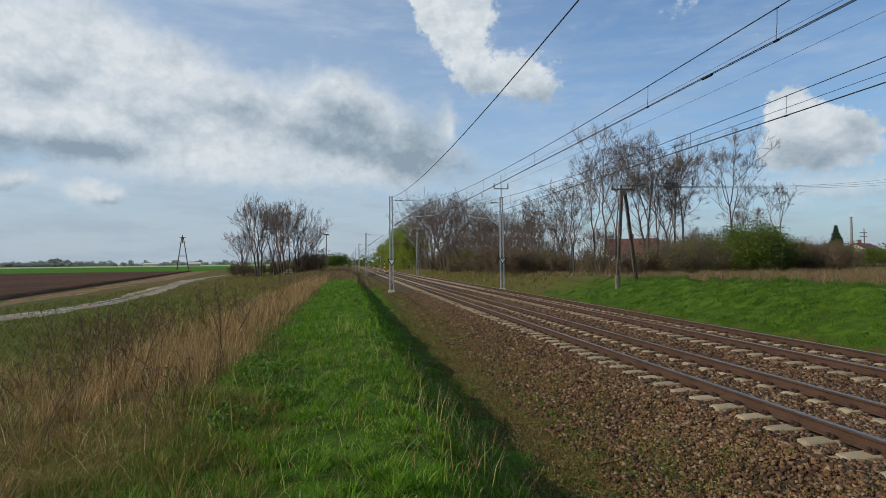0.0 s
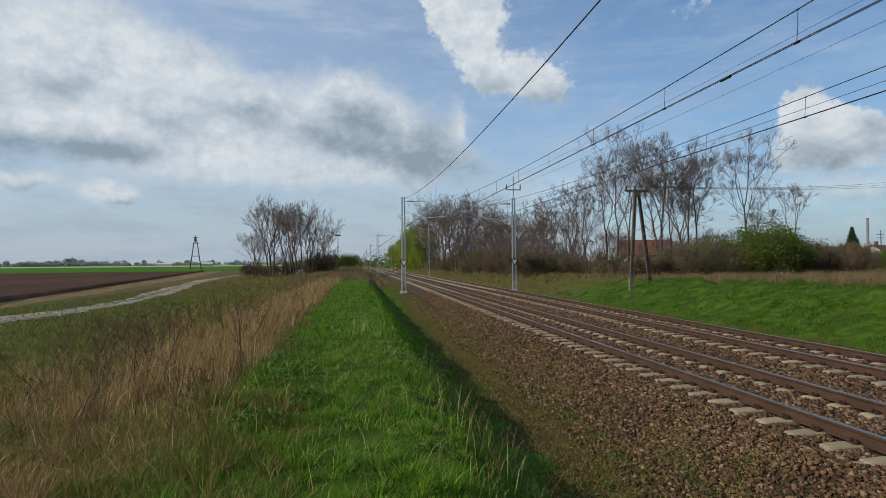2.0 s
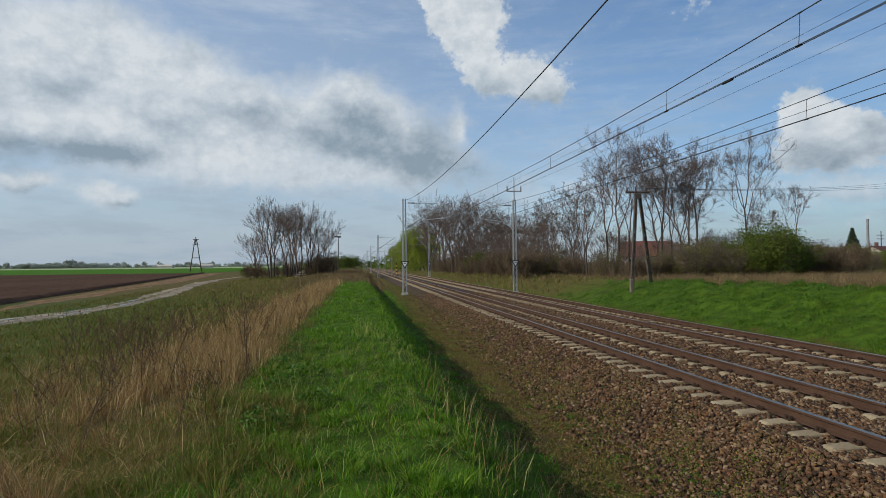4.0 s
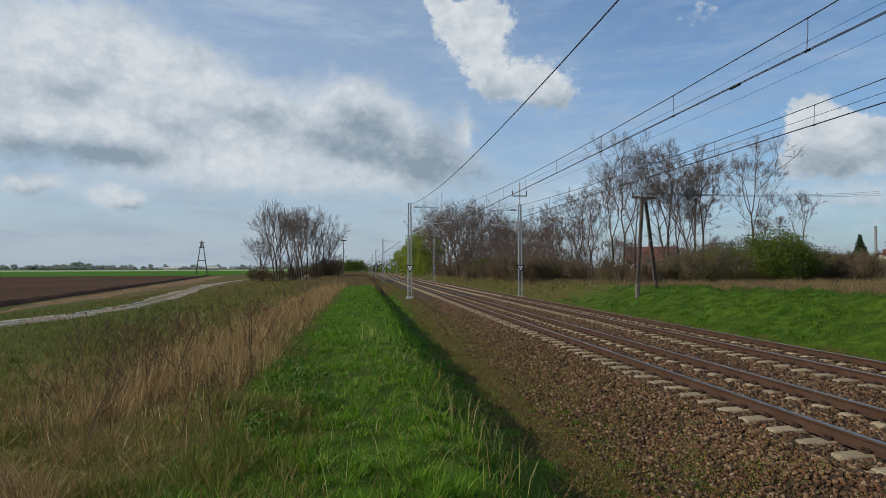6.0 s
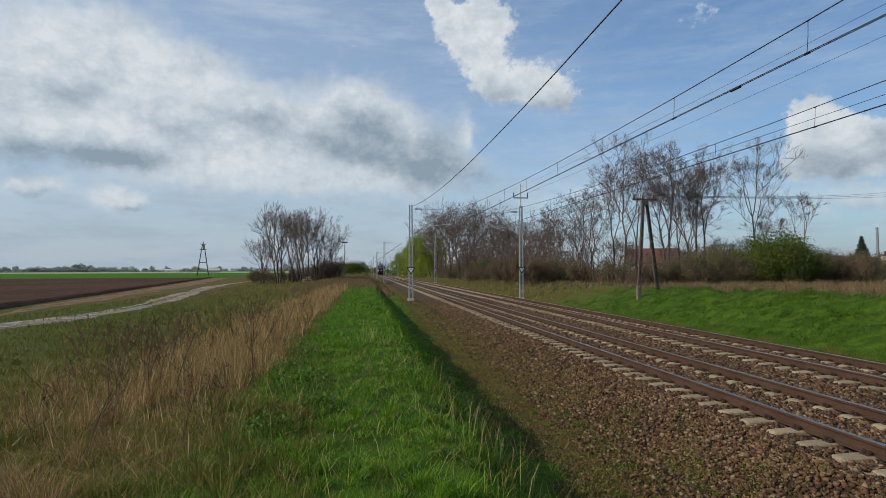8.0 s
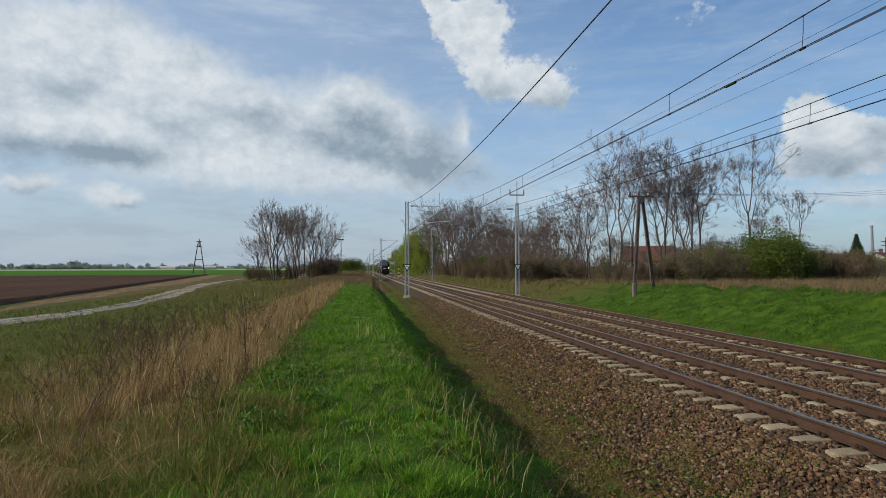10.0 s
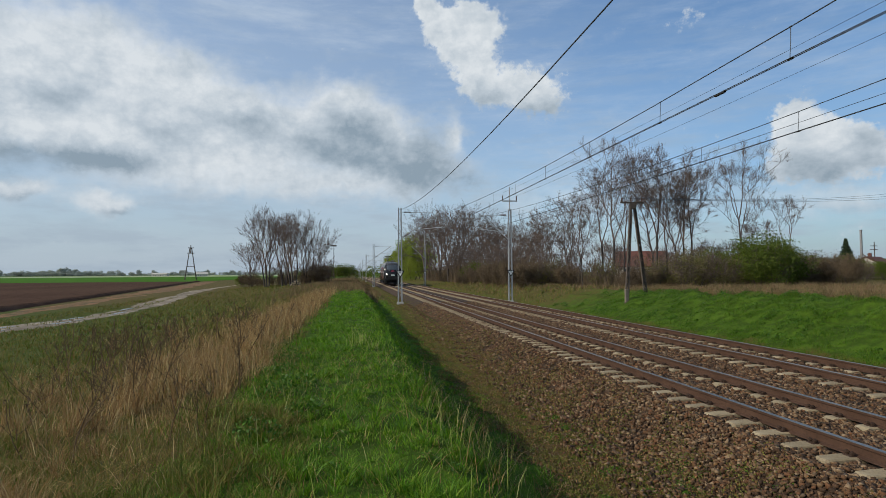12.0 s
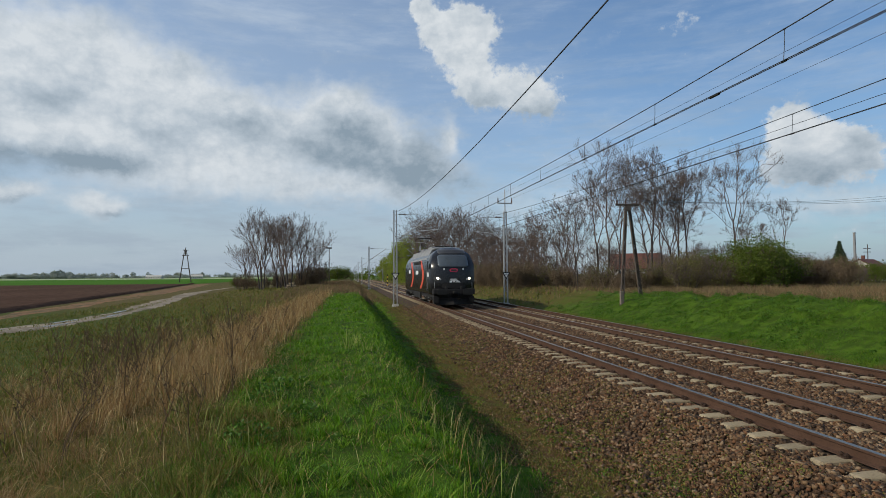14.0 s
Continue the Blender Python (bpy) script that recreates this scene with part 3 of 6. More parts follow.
M_BLACK = material("black_paint", [(0.02, 0.02, 0.02), (0.025, 0.025, 0.025), (0.035, 0.033, 0.03)], 2.0, 30.0, 0.5)
M_WHITE = material("white_paint", [(0.78, 0.78, 0.76), (0.72, 0.72, 0.70), (0.62, 0.61, 0.58)], 2.0, 30.0, 0.5)
M_BROWNINS = material("brown_porcelain", [(0.09, 0.045, 0.03), (0.10, 0.05, 0.035), (0.07, 0.04, 0.03)], 5.0, 40.0, 0.3)


def catenary_mast(x, y, base, top, toward, spike=False, plate=True):
    """A steel lattice mast of two channels, with a cantilever that holds the wires over the track."""
    ms = empty("catenary_mast", pose(x, y, 0), "grey steel catenary mast with cantilever on concrete footing", "catenary mast", "masts along the line")
    bm = add_box(bmesh.new(), (-0.27, -0.2, base - 0.5), (0.27, 0.2, base + 0.03), 0.03)
    part("footing", bm, M_MASTCON, ms, "pale concrete footing")
    for s in (-1, 1):
        bm = bmesh.new()
        a, b, w = 0.15, 0.10, 0.045
        rings = []
        for z, off in ((base, a), (top, b)):
            cx = s * off
            rings.append([(cx - w, -0.09, z), (cx + w, -0.09, z), (cx + w, 0.09, z), (cx - w, 0.09, z)])
        add_loft(bm, rings)
        part("channel", bm, M_GALV, ms)
    n = 15
    for i in range(n):
        z0, z1 = base + 0.3 + (top - base - 0.5) * i / n, base + 0.3 + (top - base - 0.5) * (i + 1) / n
        f0 = 0.15 + (0.10 - 0.15) * (z0 - base) / (top - base)
        f1 = 0.15 + (0.10 - 0.15) * (z1 - base) / (top - base)
        s = 1 if i % 2 else -1
        part("lacing_bar", add_rod(bmesh.new(), (s * f0, -0.07, z0), (-s * f1, -0.07, z1), 0.016, sides=5), M_GALV, ms)
    span = toward - x
    sg = 1 if span > 0 else -1
    tip = (span * 0.97, 0, 7.15)
    part("cantilever_tube", add_rod(bmesh.new(), (sg * 0.2, 0, 5.1), tip, 0.045), M_GALV, ms)
    part("top_tie", add_rod(bmesh.new(), (sg * 0.2, 0, 7.2), tip, 0.02, sides=6), M_GALV, ms)
    arm = part("registration_arm", add_rod(bmesh.new(), (sg * 1.0, 0, 5.75), (span * 1.06, 0, 5.98), 0.025, sides=6), M_GALV, ms)
    part("steady_arm", add_rod(bmesh.new(), (span * 1.02, 0, 5.95), (span * 0.80, 0, 5.66), 0.016, sides=5), M_GALV, arm)
    for a, b in (((sg * 0.35, 0, 7.2), (sg * 0.95, 0, 7.19)), ((sg * 0.35, 0, 5.2), (sg * 0.85, 0, 5.5))):
        bm = bmesh.new()
        for i in range(6):
            p0 = Vector(a).lerp(Vector(b), i / 6)
            p1 = Vector(a).lerp(Vector(b), (i + 0.55) / 6)
            add_rod(bm, p0, p1, 0.075, 0.05, 8)
        part("insulator", bm, M_BROWNINS, ms)
    if spike:
        part("spike", add_rod(bmesh.new(), (0, 0, top - 0.1), (0, 0, top + 1.95), 0.05, 0.04), M_GALV, ms)
        cr = part("crossarm", add_box(bmesh.new(), (-0.66, -0.05, top + 0.68), (0.66, 0.05, top + 0.78)), M_GALV, ms)
        for s in (-1, 1):
            part("pin_insulator", add_rod(bmesh.new(), (s * 0.62, 0, top + 0.78), (s * 0.62, 0, top + 1.2), 0.055, 0.04), M_BROWNINS, cr)
    if plate:
        warning_plate(ms, 2.2, -0.18)
    return ms


SPAN, MAST_L, MAST_R = 61.5, 48.0, 49.6
for i in range(9):
    catenary_mast(3.65, MAST_L + SPAN * i, float(ground_z(3.65, MAST_L + SPAN * i)) + 0.16, 7.55, TRACK_1, plate=i < 2)
    catenary_mast(13.4, MAST_R + SPAN * i, float(ground_z(13.4, 60)) + 0.2, 7.7, TRACK_2, spike=True, plate=i < 2)


def wire(name, pts, r, parent=None, label="", mat=None):
    v, q = tube_points(pts, r, 5)
    ob = new(name, mesh_np(name, v, q, (), [mat or M_WIRE], True))
    ob.parent = parent
    if label and parent is None:
        tagged(ob, label, "overhead wire", "wires above the tracks")
    return ob


def span_points(x, ends, z_end, sag, y_from, y_to, n=14):
    """Points of a wire that hangs between supports at y = ends + k * SPAN."""
    out = []
    k = -1
    while ends + k * SPAN < y_to:
        a = ends + k * SPAN
        for i in range(n):
            f = i / n
            y = a + f * SPAN
            if y_from <= y <= y_to:
                out.append((x, y, z_end - sag * 4 * f * (1 - f)))
        k += 1
    return out


def overhead(x, ends, phase):
    eq = empty("overhead_line", None, "dark messenger and twin contact wires with droppers", "overhead line", "wires above the tracks")
    z_end, sag = 7.05, 0.90
    wire("messenger_wire", span_points(x, ends, z_end, sag, -13, 560), 0.011, eq)
    for s in (-1, 1):
        wire("contact_wire", [(x + s * 0.022, y, 5.70) for y in (-13, 20, 60, 150, 300, 560)], 0.0085, eq)
    y = phase
    while y < 130:
        f = ((y - ends) / SPAN) % 1.0
        zt = z_end - sag * 4 * f * (1 - f)
        d = wire("dropper", [(x, y, zt), (x, y + 0.01, (zt + 5.7) / 2), (x, y + 0.04, 5.70)], 0.006, eq)
        wire("dropper_clamp", [(x, y - 0.03, zt), (x, y + 0.03, zt)], 0.015, d)
        wire("dropper_clamp", [(x, y - 0.03, 5.69), (x, y + 0.09, 5.69)], 0.017, d)
        y += 4.15
    return eq


line_1 = overhead(TRACK_1, MAST_L, 8.45)
wire("splice", [(TRACK_1, 10.2, 5.69), (TRACK_1, 10.5, 5.69)], 0.03, line_1)
line_2 = overhead(TRACK_2, MAST_R, 12.95)
wire("feeder_wire", [(3.45, y, 7.35 - 1.45 * 4 * f * (1 - f)) for f in np.linspace(0, 1, 24) for y in [-13.5 + f * 61.5]], 0.013, None, "single dark feeder wire sagging to a mast")
wire("side_wire", [(12.85, y, 9.15 - 0.3 * 4 * f * (1 - f)) for f in np.linspace(0, 1, 20) for y in [-12 + f * 61.6]], 0.006, None, "thin grey wire on the mast crossarms")
wire("side_wire", [(13.95, y, 8.85 - 0.3 * 4 * f * (1 - f)) for f in np.linspace(0, 1, 20) for y in [-12 + f * 61.6]], 0.006, None, "thin grey wire on the mast crossarms")
wire("side_wire", [(12.95, y, 6.85 - 0.25 * 4 * f * (1 - f)) for f in np.linspace(0, 1, 20) for y in [-12 + f * 61.6]], 0.008, None, "thin grey wire beside the contact line")

# ---------------------------------------------------------------- trees


def grow_tree(seed, height, stems=1, lean=0.15, first=0.35, levels=4, twigs=1.0, spread_angle=38, radius=0.16, flat=0.35, buds=0, droop=0.0):
    """A bare tree: trunk tubes, and a crown of limbs, branches and fine twigs. Returns the two meshes."""
    rng = np.random.default_rng(seed)
    trunk, crown, bud = Heap(), Heap(), []

    def branch(p, d, length, r, level):
        n = 7 if level == 0 else (5 if level < 3 else 3)
        pts, cur, dr = [p], np.array(p, float), np.array(d, float)
        for i in range(n):
            dr = dr + rng.normal(0, 0.055 if level == 0 else 0.10 + 0.05 * level, 3) + np.array([0, 0, 0.10 - droop * level])
            dr /= np.linalg.norm(dr)
            cur = cur + dr * length / n
            pts.append(cur.copy())
        radii = np.linspace(r, r * (0.30 if level < levels - 1 else 0.4), n + 1)
        v, q = tube_points(pts, radii, 6 if level == 0 else (4 if level == 1 else 3))
        (trunk if level == 0 else crown).add(v, q)
        if level >= levels:
            bud.append(pts[-1])
            return
        if level == 0:
            count = int(rng.integers(11, 16))
        else:
            count = int(rng.integers(4, 7) * (twigs if level == levels - 1 else 1.0))
        for k in range(count):
            f = (first + (1 - first) * (k + rng.random()) / count) if level == 0 else 0.2 + 0.8 * (k + rng.random()) / count
            f = min(f, 0.99)
            i = int(f * n)
            at = pts[i] + (pts[i + 1] - pts[i]) * (f * n - i)
            along = pts[i + 1] - pts[i]
            along /= np.linalg.norm(along)
            side = np.cross(along, rng.normal(0, 1, 3))
            side /= np.linalg.norm(side) + 1e-9
            ang = radians(rng.normal(spread_angle, 9))
            nd = along * math.cos(ang) + side * math.sin(ang)
            nd[2] += flat * 0.35
            nd /= np.linalg.norm(nd)
            share = (0.50 - 0.30 * f) if level == 0 else 0.62 - 0.25 * f
            branch(at, nd, length * share * rng.uniform(0.75, 1.25), max(radii[i] * 0.55, 0.009), level + 1)

    for s in range(stems):
        a = rng.uniform(0, 6.28) if stems == 1 else 6.28 * s / stems + rng.uniform(-0.5, 0.5)
        off = 0.0 if stems == 1 else rng.uniform(0.2, 0.9)
        d = np.array([math.cos(a) * lean, math.sin(a) * lean, 1.0])
        branch(np.array([math.cos(a) * off, math.sin(a) * off, -0.3]), d / np.linalg.norm(d), height * rng.uniform(0.82, 0.98) * 0.93, radius * rng.uniform(0.8, 1.1), 0)
    if buds:
        pts = np.array(bud)
        pts = np.repeat(pts, buds, axis=0) + rng.normal(0, 0.16, (len(pts) * buds, 3))
        add_leaves(crown, pts, 0.05, rng)
    # bring the tree to its height
    k = height / max(float(v[:, 2].max()) for v in crown.v)
    for h in (trunk, crown):
        h.v = [v * k for v in h.v]
    return trunk, crown


def fork_tree(seed, height, stems=1, lean=0.06, clear=0.36, depth=7, angle=25, radius=0.2, rise=0.05, twigs=5, shoots=0.55, low=2, buds=0):
    """A bare tree whose clear trunk forks again and again into a fanned crown, with side shoots and fine twigs at the tips."""
    rng = np.random.default_rng(seed)
    trunk, crown, tips = Heap(), Heap(), []

    def turned(d, ang, a):
        u = np.cross(d, [0.31, 0.87, 0.38])
        u /= np.linalg.norm(u)
        w = np.cross(d, u)
        nd = d * math.cos(ang) + (u * math.cos(a) + w * math.sin(a)) * math.sin(ang)
        return nd / np.linalg.norm(nd)

    def limb(p, d, length, r, level):
        n = 6 if level == 0 else (3 if level < 4 else 2)
        pts, cur, dr = [p], np.array(p, float), np.array(d, float)
        for _ in range(n):
            dr = dr + rng.normal(0, 0.022 if level == 0 else 0.08 + 0.015 * level, 3) + np.array([0, 0, rise])
            dr /= np.linalg.norm(dr)
            cur = cur + dr * length / n
            pts.append(cur.copy())
        v, q = tube_points(pts, np.linspace(r, r * 0.8, n + 1), 6 if level == 0 else (5 if level < 3 else 3))
        (trunk if level == 0 else crown).add(v, q)
        if level >= depth:
            tips.append(cur)
            for _ in range(twigs):
                at = pts[0] + (cur - pts[0]) * rng.uniform(0.2, 1.0)
                nd = turned(dr, radians(rng.uniform(15, 62)), rng.uniform(0, 6.28))
                ln = rng.uniform(0.022, 0.05) * height
                end = at + nd * ln + [0, 0, 0.12 * ln]
                crown.add(*tube_points([at, (at + end) / 2 + rng.normal(0, 0.03, 3), end], [0.011, 0.009, 0.006], 3))
                tips.append(end)
            return
        if level == 0:
            for _ in range(low):
                f = rng.uniform(0.5, 0.95)
                k = int(f * n)
                limb(pts[k], turned(dr, radians(rng.uniform(45, 70)), rng.uniform(0, 6.28)), height * 0.10, r * 0.28, depth - 2)
        elif rng.random() < shoots:
            limb(pts[len(pts) // 2], turned(dr, radians(rng.uniform(42, 65)), rng.uniform(0, 6.28)), length * 0.62, max(r * 0.42, 0.014), min(depth, level + 2))
        count = 2 + int(rng.random() < (0.5 if level == 0 else 0.22))
        a0 = rng.uniform(0, 6.28)
        for i in range(count):
            ang = radians(angle * (0.85 if level == 0 else (0.55 if i == 0 else 1.2)) * rng.uniform(0.75, 1.25))
            ln = height * 0.205 if level == 0 else length * rng.uniform(0.68, 0.9)
            limb(cur, turned(dr, ang, a0 + 6.283 * i / count + rng.normal(0, 0.3)), ln * rng.uniform(0.85, 1.15), max(r * 0.8 * (0.92 if i == 0 else 0.68), 0.014), level + 1)

    for k in range(stems):
        a = 6.283 * k / stems + rng.uniform(-0.5, 0.5)
        off = 0.0 if stems == 1 else rng.uniform(0.2, 0.9)
        d = np.array([math.cos(a) * lean, math.sin(a) * lean, 1.0])
        limb(np.array([math.cos(a) * off, math.sin(a) * off, -0.3]), d / np.linalg.norm(d), height * clear * rng.uniform(0.85, 1.1), radius * rng.uniform(0.8, 1.1), 0)
    if buds:
        pts = np.repeat(np.array(tips), buds, axis=0)
        add_leaves(crown, pts + rng.normal(0, 0.10, pts.shape), 0.04, rng)
    # bring the tree to its height
    k = height / max(float(v[:, 2].max()) for v in crown.v)
    for h in (trunk, crown):
        h.v = [v * k for v in h.v]
    return trunk, crown


def add_leaves(heap, pts, size, rng):
    """A small folded leaf at each point, turned at random."""
    n = len(pts)
    a, b = rng.normal(0, 1, (n, 3)), rng.normal(0, 1, (n, 3))
    a /= np.linalg.norm(a, axis=1)[:, None]
    b = np.cross(a, b)
    b /= np.linalg.norm(b, axis=1)[:, None]
    s = size * rng.uniform(0.6, 1.4, (n, 1))
    v = np.stack([pts - a * s, pts + b * s * 0.5, pts + a * s, pts - b * s * 0.5], 1).reshape(-1, 3)
    heap.add(v, np.arange(4 * n).reshape(-1, 4))


def tree_thing(name, trunk, crown, label, group, leaf=None, leaf_mat=None, bark=None, twig=None, leaf_label=""):
    ob = empty(name, None, label, "tree", group)
    part("trunk", trunk.mesh("trunk", bark or M_BARK, True), None, ob)
    part("crown", crown.mesh("crown", twig or M_TWIG, False), None, ob, "")
    if leaf is not None:
        part("foliage", leaf.mesh("foliage", leaf_mat), None, ob, leaf_label)
    return ob


def place(proto, spots, first=True):
    """Sets the prototype on the first spot and copies on the rest: x, y, turn, scale."""
    for i, (x, y, turn, s) in enumerate(spots):
        m = pose(x, y, float(ground_z(x, y)), 0, 0, turn) @ Matrix.Diagonal((s, s, s, 1))
        if i == 0:
            keep = m
        else:
            copy_thing(proto, m)
    proto.matrix_basis = keep


locusts = []
for k in range(4):
    tk, cr = fork_tree(20 + k, 15.6, clear=(0.42, 0.50, 0.36, 0.42)[k], depth=6, angle=20, radius=0.19, rise=0.085, twigs=8, shoots=0.45, buds=2)
    locusts.append(tree_thing("locust_tree", tk, cr, "tall bare locust tree with dark twigs and buds", "locust trees beside the line"))
place(locusts[0], [(25.8, 56, 20, 0.98), (34.4, 57, 140, 0.95), (23.4, 58, 250, 0.66), (40.2, 56, 100, 1.0), (24.3, 61, 60, 0.68)])
place(locusts[1], [(30.4, 56, 0, 1.05), (36.6, 59, 200, 0.93), (27.6, 62, 110, 0.9), (45.4, 56, 300, 0.68), (28.4, 59, 15, 0.84), (35.8, 63, 80, 0.85)])
place(locusts[2], [(32.4, 60, 30, 0.92), (25.2, 66, 90, 0.72), (23.0, 72, 330, 0.64), (22.4, 82, 10, 0.60), (24.6, 78, 120, 0.6), (24.0, 90, 250, 0.66)])
place(locusts[3], [(33.2, 56.5, 60, 0.9), (22.2, 66, 170, 0.6), (38.6, 66, 290, 0.75), (48.5, 64, 90, 0.6)])

oaks = []
for k in range(2):
    tk, cr = fork_tree(40 + k, 17.0, stems=2, lean=0.14, clear=0.22, depth=6, angle=24, radius=0.3, rise=0.04, twigs=6, shoots=0.7)
    oaks.append(tree_thing("oak_tree", tk, cr, "large dense bare oak at the edge of the wood", "bare oaks"))
place(oaks[0], [(18.5, 122, 0, 1.02), (19.5, 134, 160, 1.0), (17.8, 110, 80, 0.92), (24, 128, 220, 1.05)])
place(oaks[1], [(20.5, 116, 40, 1.0), (18.2, 146, 200, 1.05), (25, 104, 300, 0.69), (22.5, 98, 120, 0.72)])

thin = []
for k in range(2):
    tk, cr = fork_tree(60 + k, 9.0, stems=3, lean=0.16, clear=0.28, depth=4, angle=22, radius=0.08, rise=0.06, twigs=5, shoots=0.7)
    thin.append(tree_thing("young_tree", tk, cr, "slim bare young tree in the thicket", "thicket trees"))
r = random.Random(5)
for k in range(2):
    place(thin[k], [(r.uniform(18.5, 24) + 0.02 * y, y, r.uniform(0, 360), r.uniform(0.7, 1.1) * (0.78 if y < 95 else 0.95)) for y in np.linspace(62 + 2 * k, 118, 17)])
for k in range(2):
    for _ in range(3):
        x, y, f = r.uniform(-8, -4.5), r.uniform(114, 126), r.uniform(0.5, 0.75)
        copy_thing(thin[k], pose(x, y, float(ground_z(x, y)), 0, 0, r.uniform(0, 360)) @ Matrix.Diagonal((f, f, f, 1)))
    for _ in range(13):
        x, y, f = r.uniform(24, 56), r.uniform(64, 82), r.uniform(0.6, 1.0)
        copy_thing(thin[k], pose(x, y, float(ground_z(x, y)), 0, 0, r.uniform(0, 360)) @ Matrix.Diagonal((f, f, f, 1)))
shrubs = []
for k in range(2):
    tk, cr = grow_tree(70 + k, 3.2, stems=7, lean=0.6, first=0.12, levels=3, twigs=1.6, spread_angle=38, radius=0.035, buds=2)
    shrubs.append(tree_thing("shrub", tk, cr, "brown leafless shrub with fine twigs", "shrubs under the trees", bark=M_TWIGBROWN, twig=M_TWIGBROWN))
for k in range(2):
    spots = [(r.uniform(23.5, 47), r.uniform(48, 58)) for _ in range(20)] + [(r.uniform(17, 24), r.uniform(60, 120)) for _ in range(16)] + [(r.uniform(-20, -5), r.uniform(110, 126)) for _ in range(5)]
    place(shrubs[k], [(x, y, r.uniform(0, 360), r.uniform(0.55, 1.15) * (0.62 if 24 < x < 31.5 and y < 60 else 1.0)) for x, y in spots])

for x, y, f in ((-7.0, 114, 1.35), (-8.2, 116, 1.2), (-5.8, 118, 1.0)):
    copy_thing(shrubs[0], pose(x, y, float(ground_z(x, y)), 0, 0, 40 * y) @ Matrix.Diagonal((f, f, f, 1)))

left_trees = []
for k in range(2):
    tk, cr = fork_tree(80 + k, 14.0, stems=4, lean=0.13, clear=0.30, depth=5, angle=17, radius=0.15, rise=0.07, twigs=6, shoots=0.6)
    left_trees.append(tree_thing("ash_tree", tk, cr, "bare many-stemmed tree by the farm track", "trees by the farm track"))
place(left_trees[0], [(-15.8, 112, 0, 1.12), (-10.8, 108, 90, 1.0), (-19.8, 118, 200, 0.7)])
place(left_trees[1], [(-13.2, 116, 30, 1.05), (-8.7, 114, 170, 1.02), (-7.0, 122, 280, 0.8)])


def leafy(seed, height, width, count, size, stems=5):
    """Trunk, crown and a foliage of many leaves in uneven clumps."""
    rng = np.random.default_rng(seed)
    tk, cr = grow_tree(seed, height, stems=stems, lean=0.35 * width / height, first=0.15, levels=3, twigs=1.2, spread_angle=42, radius=0.05 * height / 4)
    lf = Heap()
    centres = rng.normal(0, 1, (46, 3))
    centres /= np.linalg.norm(centres, axis=1)[:, None]
    centres *= (rng.random((46, 1)) ** 0.4)
    centres = centres * [width * 0.5, width * 0.5, height * 0.46] + [0, 0, height * 0.52]
    which = rng.integers(0, 46, count)
    pts = centres[which] + np.clip(rng.normal(0, 1, (count, 3)), -1.4, 1.4) * (0.13 * width) * rng.uniform(0.5, 1.1, (46, 1))[which]
    pts[:, 2] = np.maximum(pts[:, 2], 0.05)
    add_leaves(lf, pts, size, rng)
    return tk, cr, lf


tk, cr, lf = leafy(101, 3.9, 5.2, 16000, 0.075)
bush = tree_thing("leafy_bush", tk, cr, "spreading bush in fresh green leaf", "green bushes", lf, M_LEAF)
place(bush, [(35.5, 47, 0, 1.05), (38.4, 49, 120, 1.0), (33.0, 50, 220, 0.75), (41.5, 52, 60, 0.6), (47, 54, 20, 0.55), (50, 60, 80, 0.5), (19.8, 96, 150, 0.8)])
copy_spots = [(84, 82, 30, 0.7), (90, 88, 200, 0.62), (97, 91, 100, 0.6), (62, 74, 150, 0.6), (58, 66, 260, 0.55), (104, 97, 10, 0.85), (98, 98, 130, 0.75), (92, 95, 250, 0.85), (86, 92, 60, 0.95), (79, 90, 190, 0.9), (73, 90, 300, 0.8), (67, 86, 20, 0.75), (110, 99, 80, 0.8), (-4, 205, 0, 1.05), (-8, 210, 140, 1.1), (-1.5, 225, 230, 1.1), (-11, 180, 60, 1.0), (-22, 122, 200, 0.5)]
for x, y, turn, k in copy_spots:
    copy_thing(bush, pose(x, y, float(ground_z(x, y)), 0, 0, turn) @ Matrix.Diagonal((k, k, k, 1)))
M_OLIVE = material("olive_buds", [(0.14, 0.125, 0.045), (0.11, 0.10, 0.04), (0.18, 0.165, 0.05), (0.10, 0.08, 0.04)], 0.5, 6.0, 0.8, island=0.7, thin=0.3)
tk, cr, lf = leafy(102, 3.2, 4.6, 4200, 0.06, 7)
olive = tree_thing("budding_bush", tk, cr, "sparse olive-brown bush just coming into bud", "budding bushes", lf, M_OLIVE)
place(olive, [(29.5, 48, 0, 1.0), (32, 47.5, 80, 0.9), (26.8, 50, 190, 0.85), (34.5, 52, 300, 1.1), (24.5, 55, 20, 0.8), (22.0, 64, 50, 1.0), (21, 74, 120, 1.1), (20.5, 86, 230, 1.0), (44, 52, 100, 0.8), (47, 50, 10, 0.7), (53, 58, 70, 0.75), (60, 64, 210, 0.8), (68, 70, 330, 0.75), (76, 78, 160, 0.85), (86, 86, 280, 0.8), (100, 92, 40, 0.85), (36.5, 48, 190, 1.2), (31, 50.5, 130, 1.15)])
tk, cr, lf = leafy(103, 13.0, 9.0, 26000, 0.13, 2)
maple = tree_thing("maple_tree", tk, cr, "tree in bright yellow-green young leaf at the wood's edge", "yellow-green trees", lf, M_LEAFLIGHT)
place(maple, [(17.2, 168, 0, 1.0), (16.2, 182, 100, 0.95), (18.5, 160, 200, 0.9), (16.6, 200, 60, 0.9), (16, 225, 300, 0.8), (15.5, 255, 30, 0.75)])

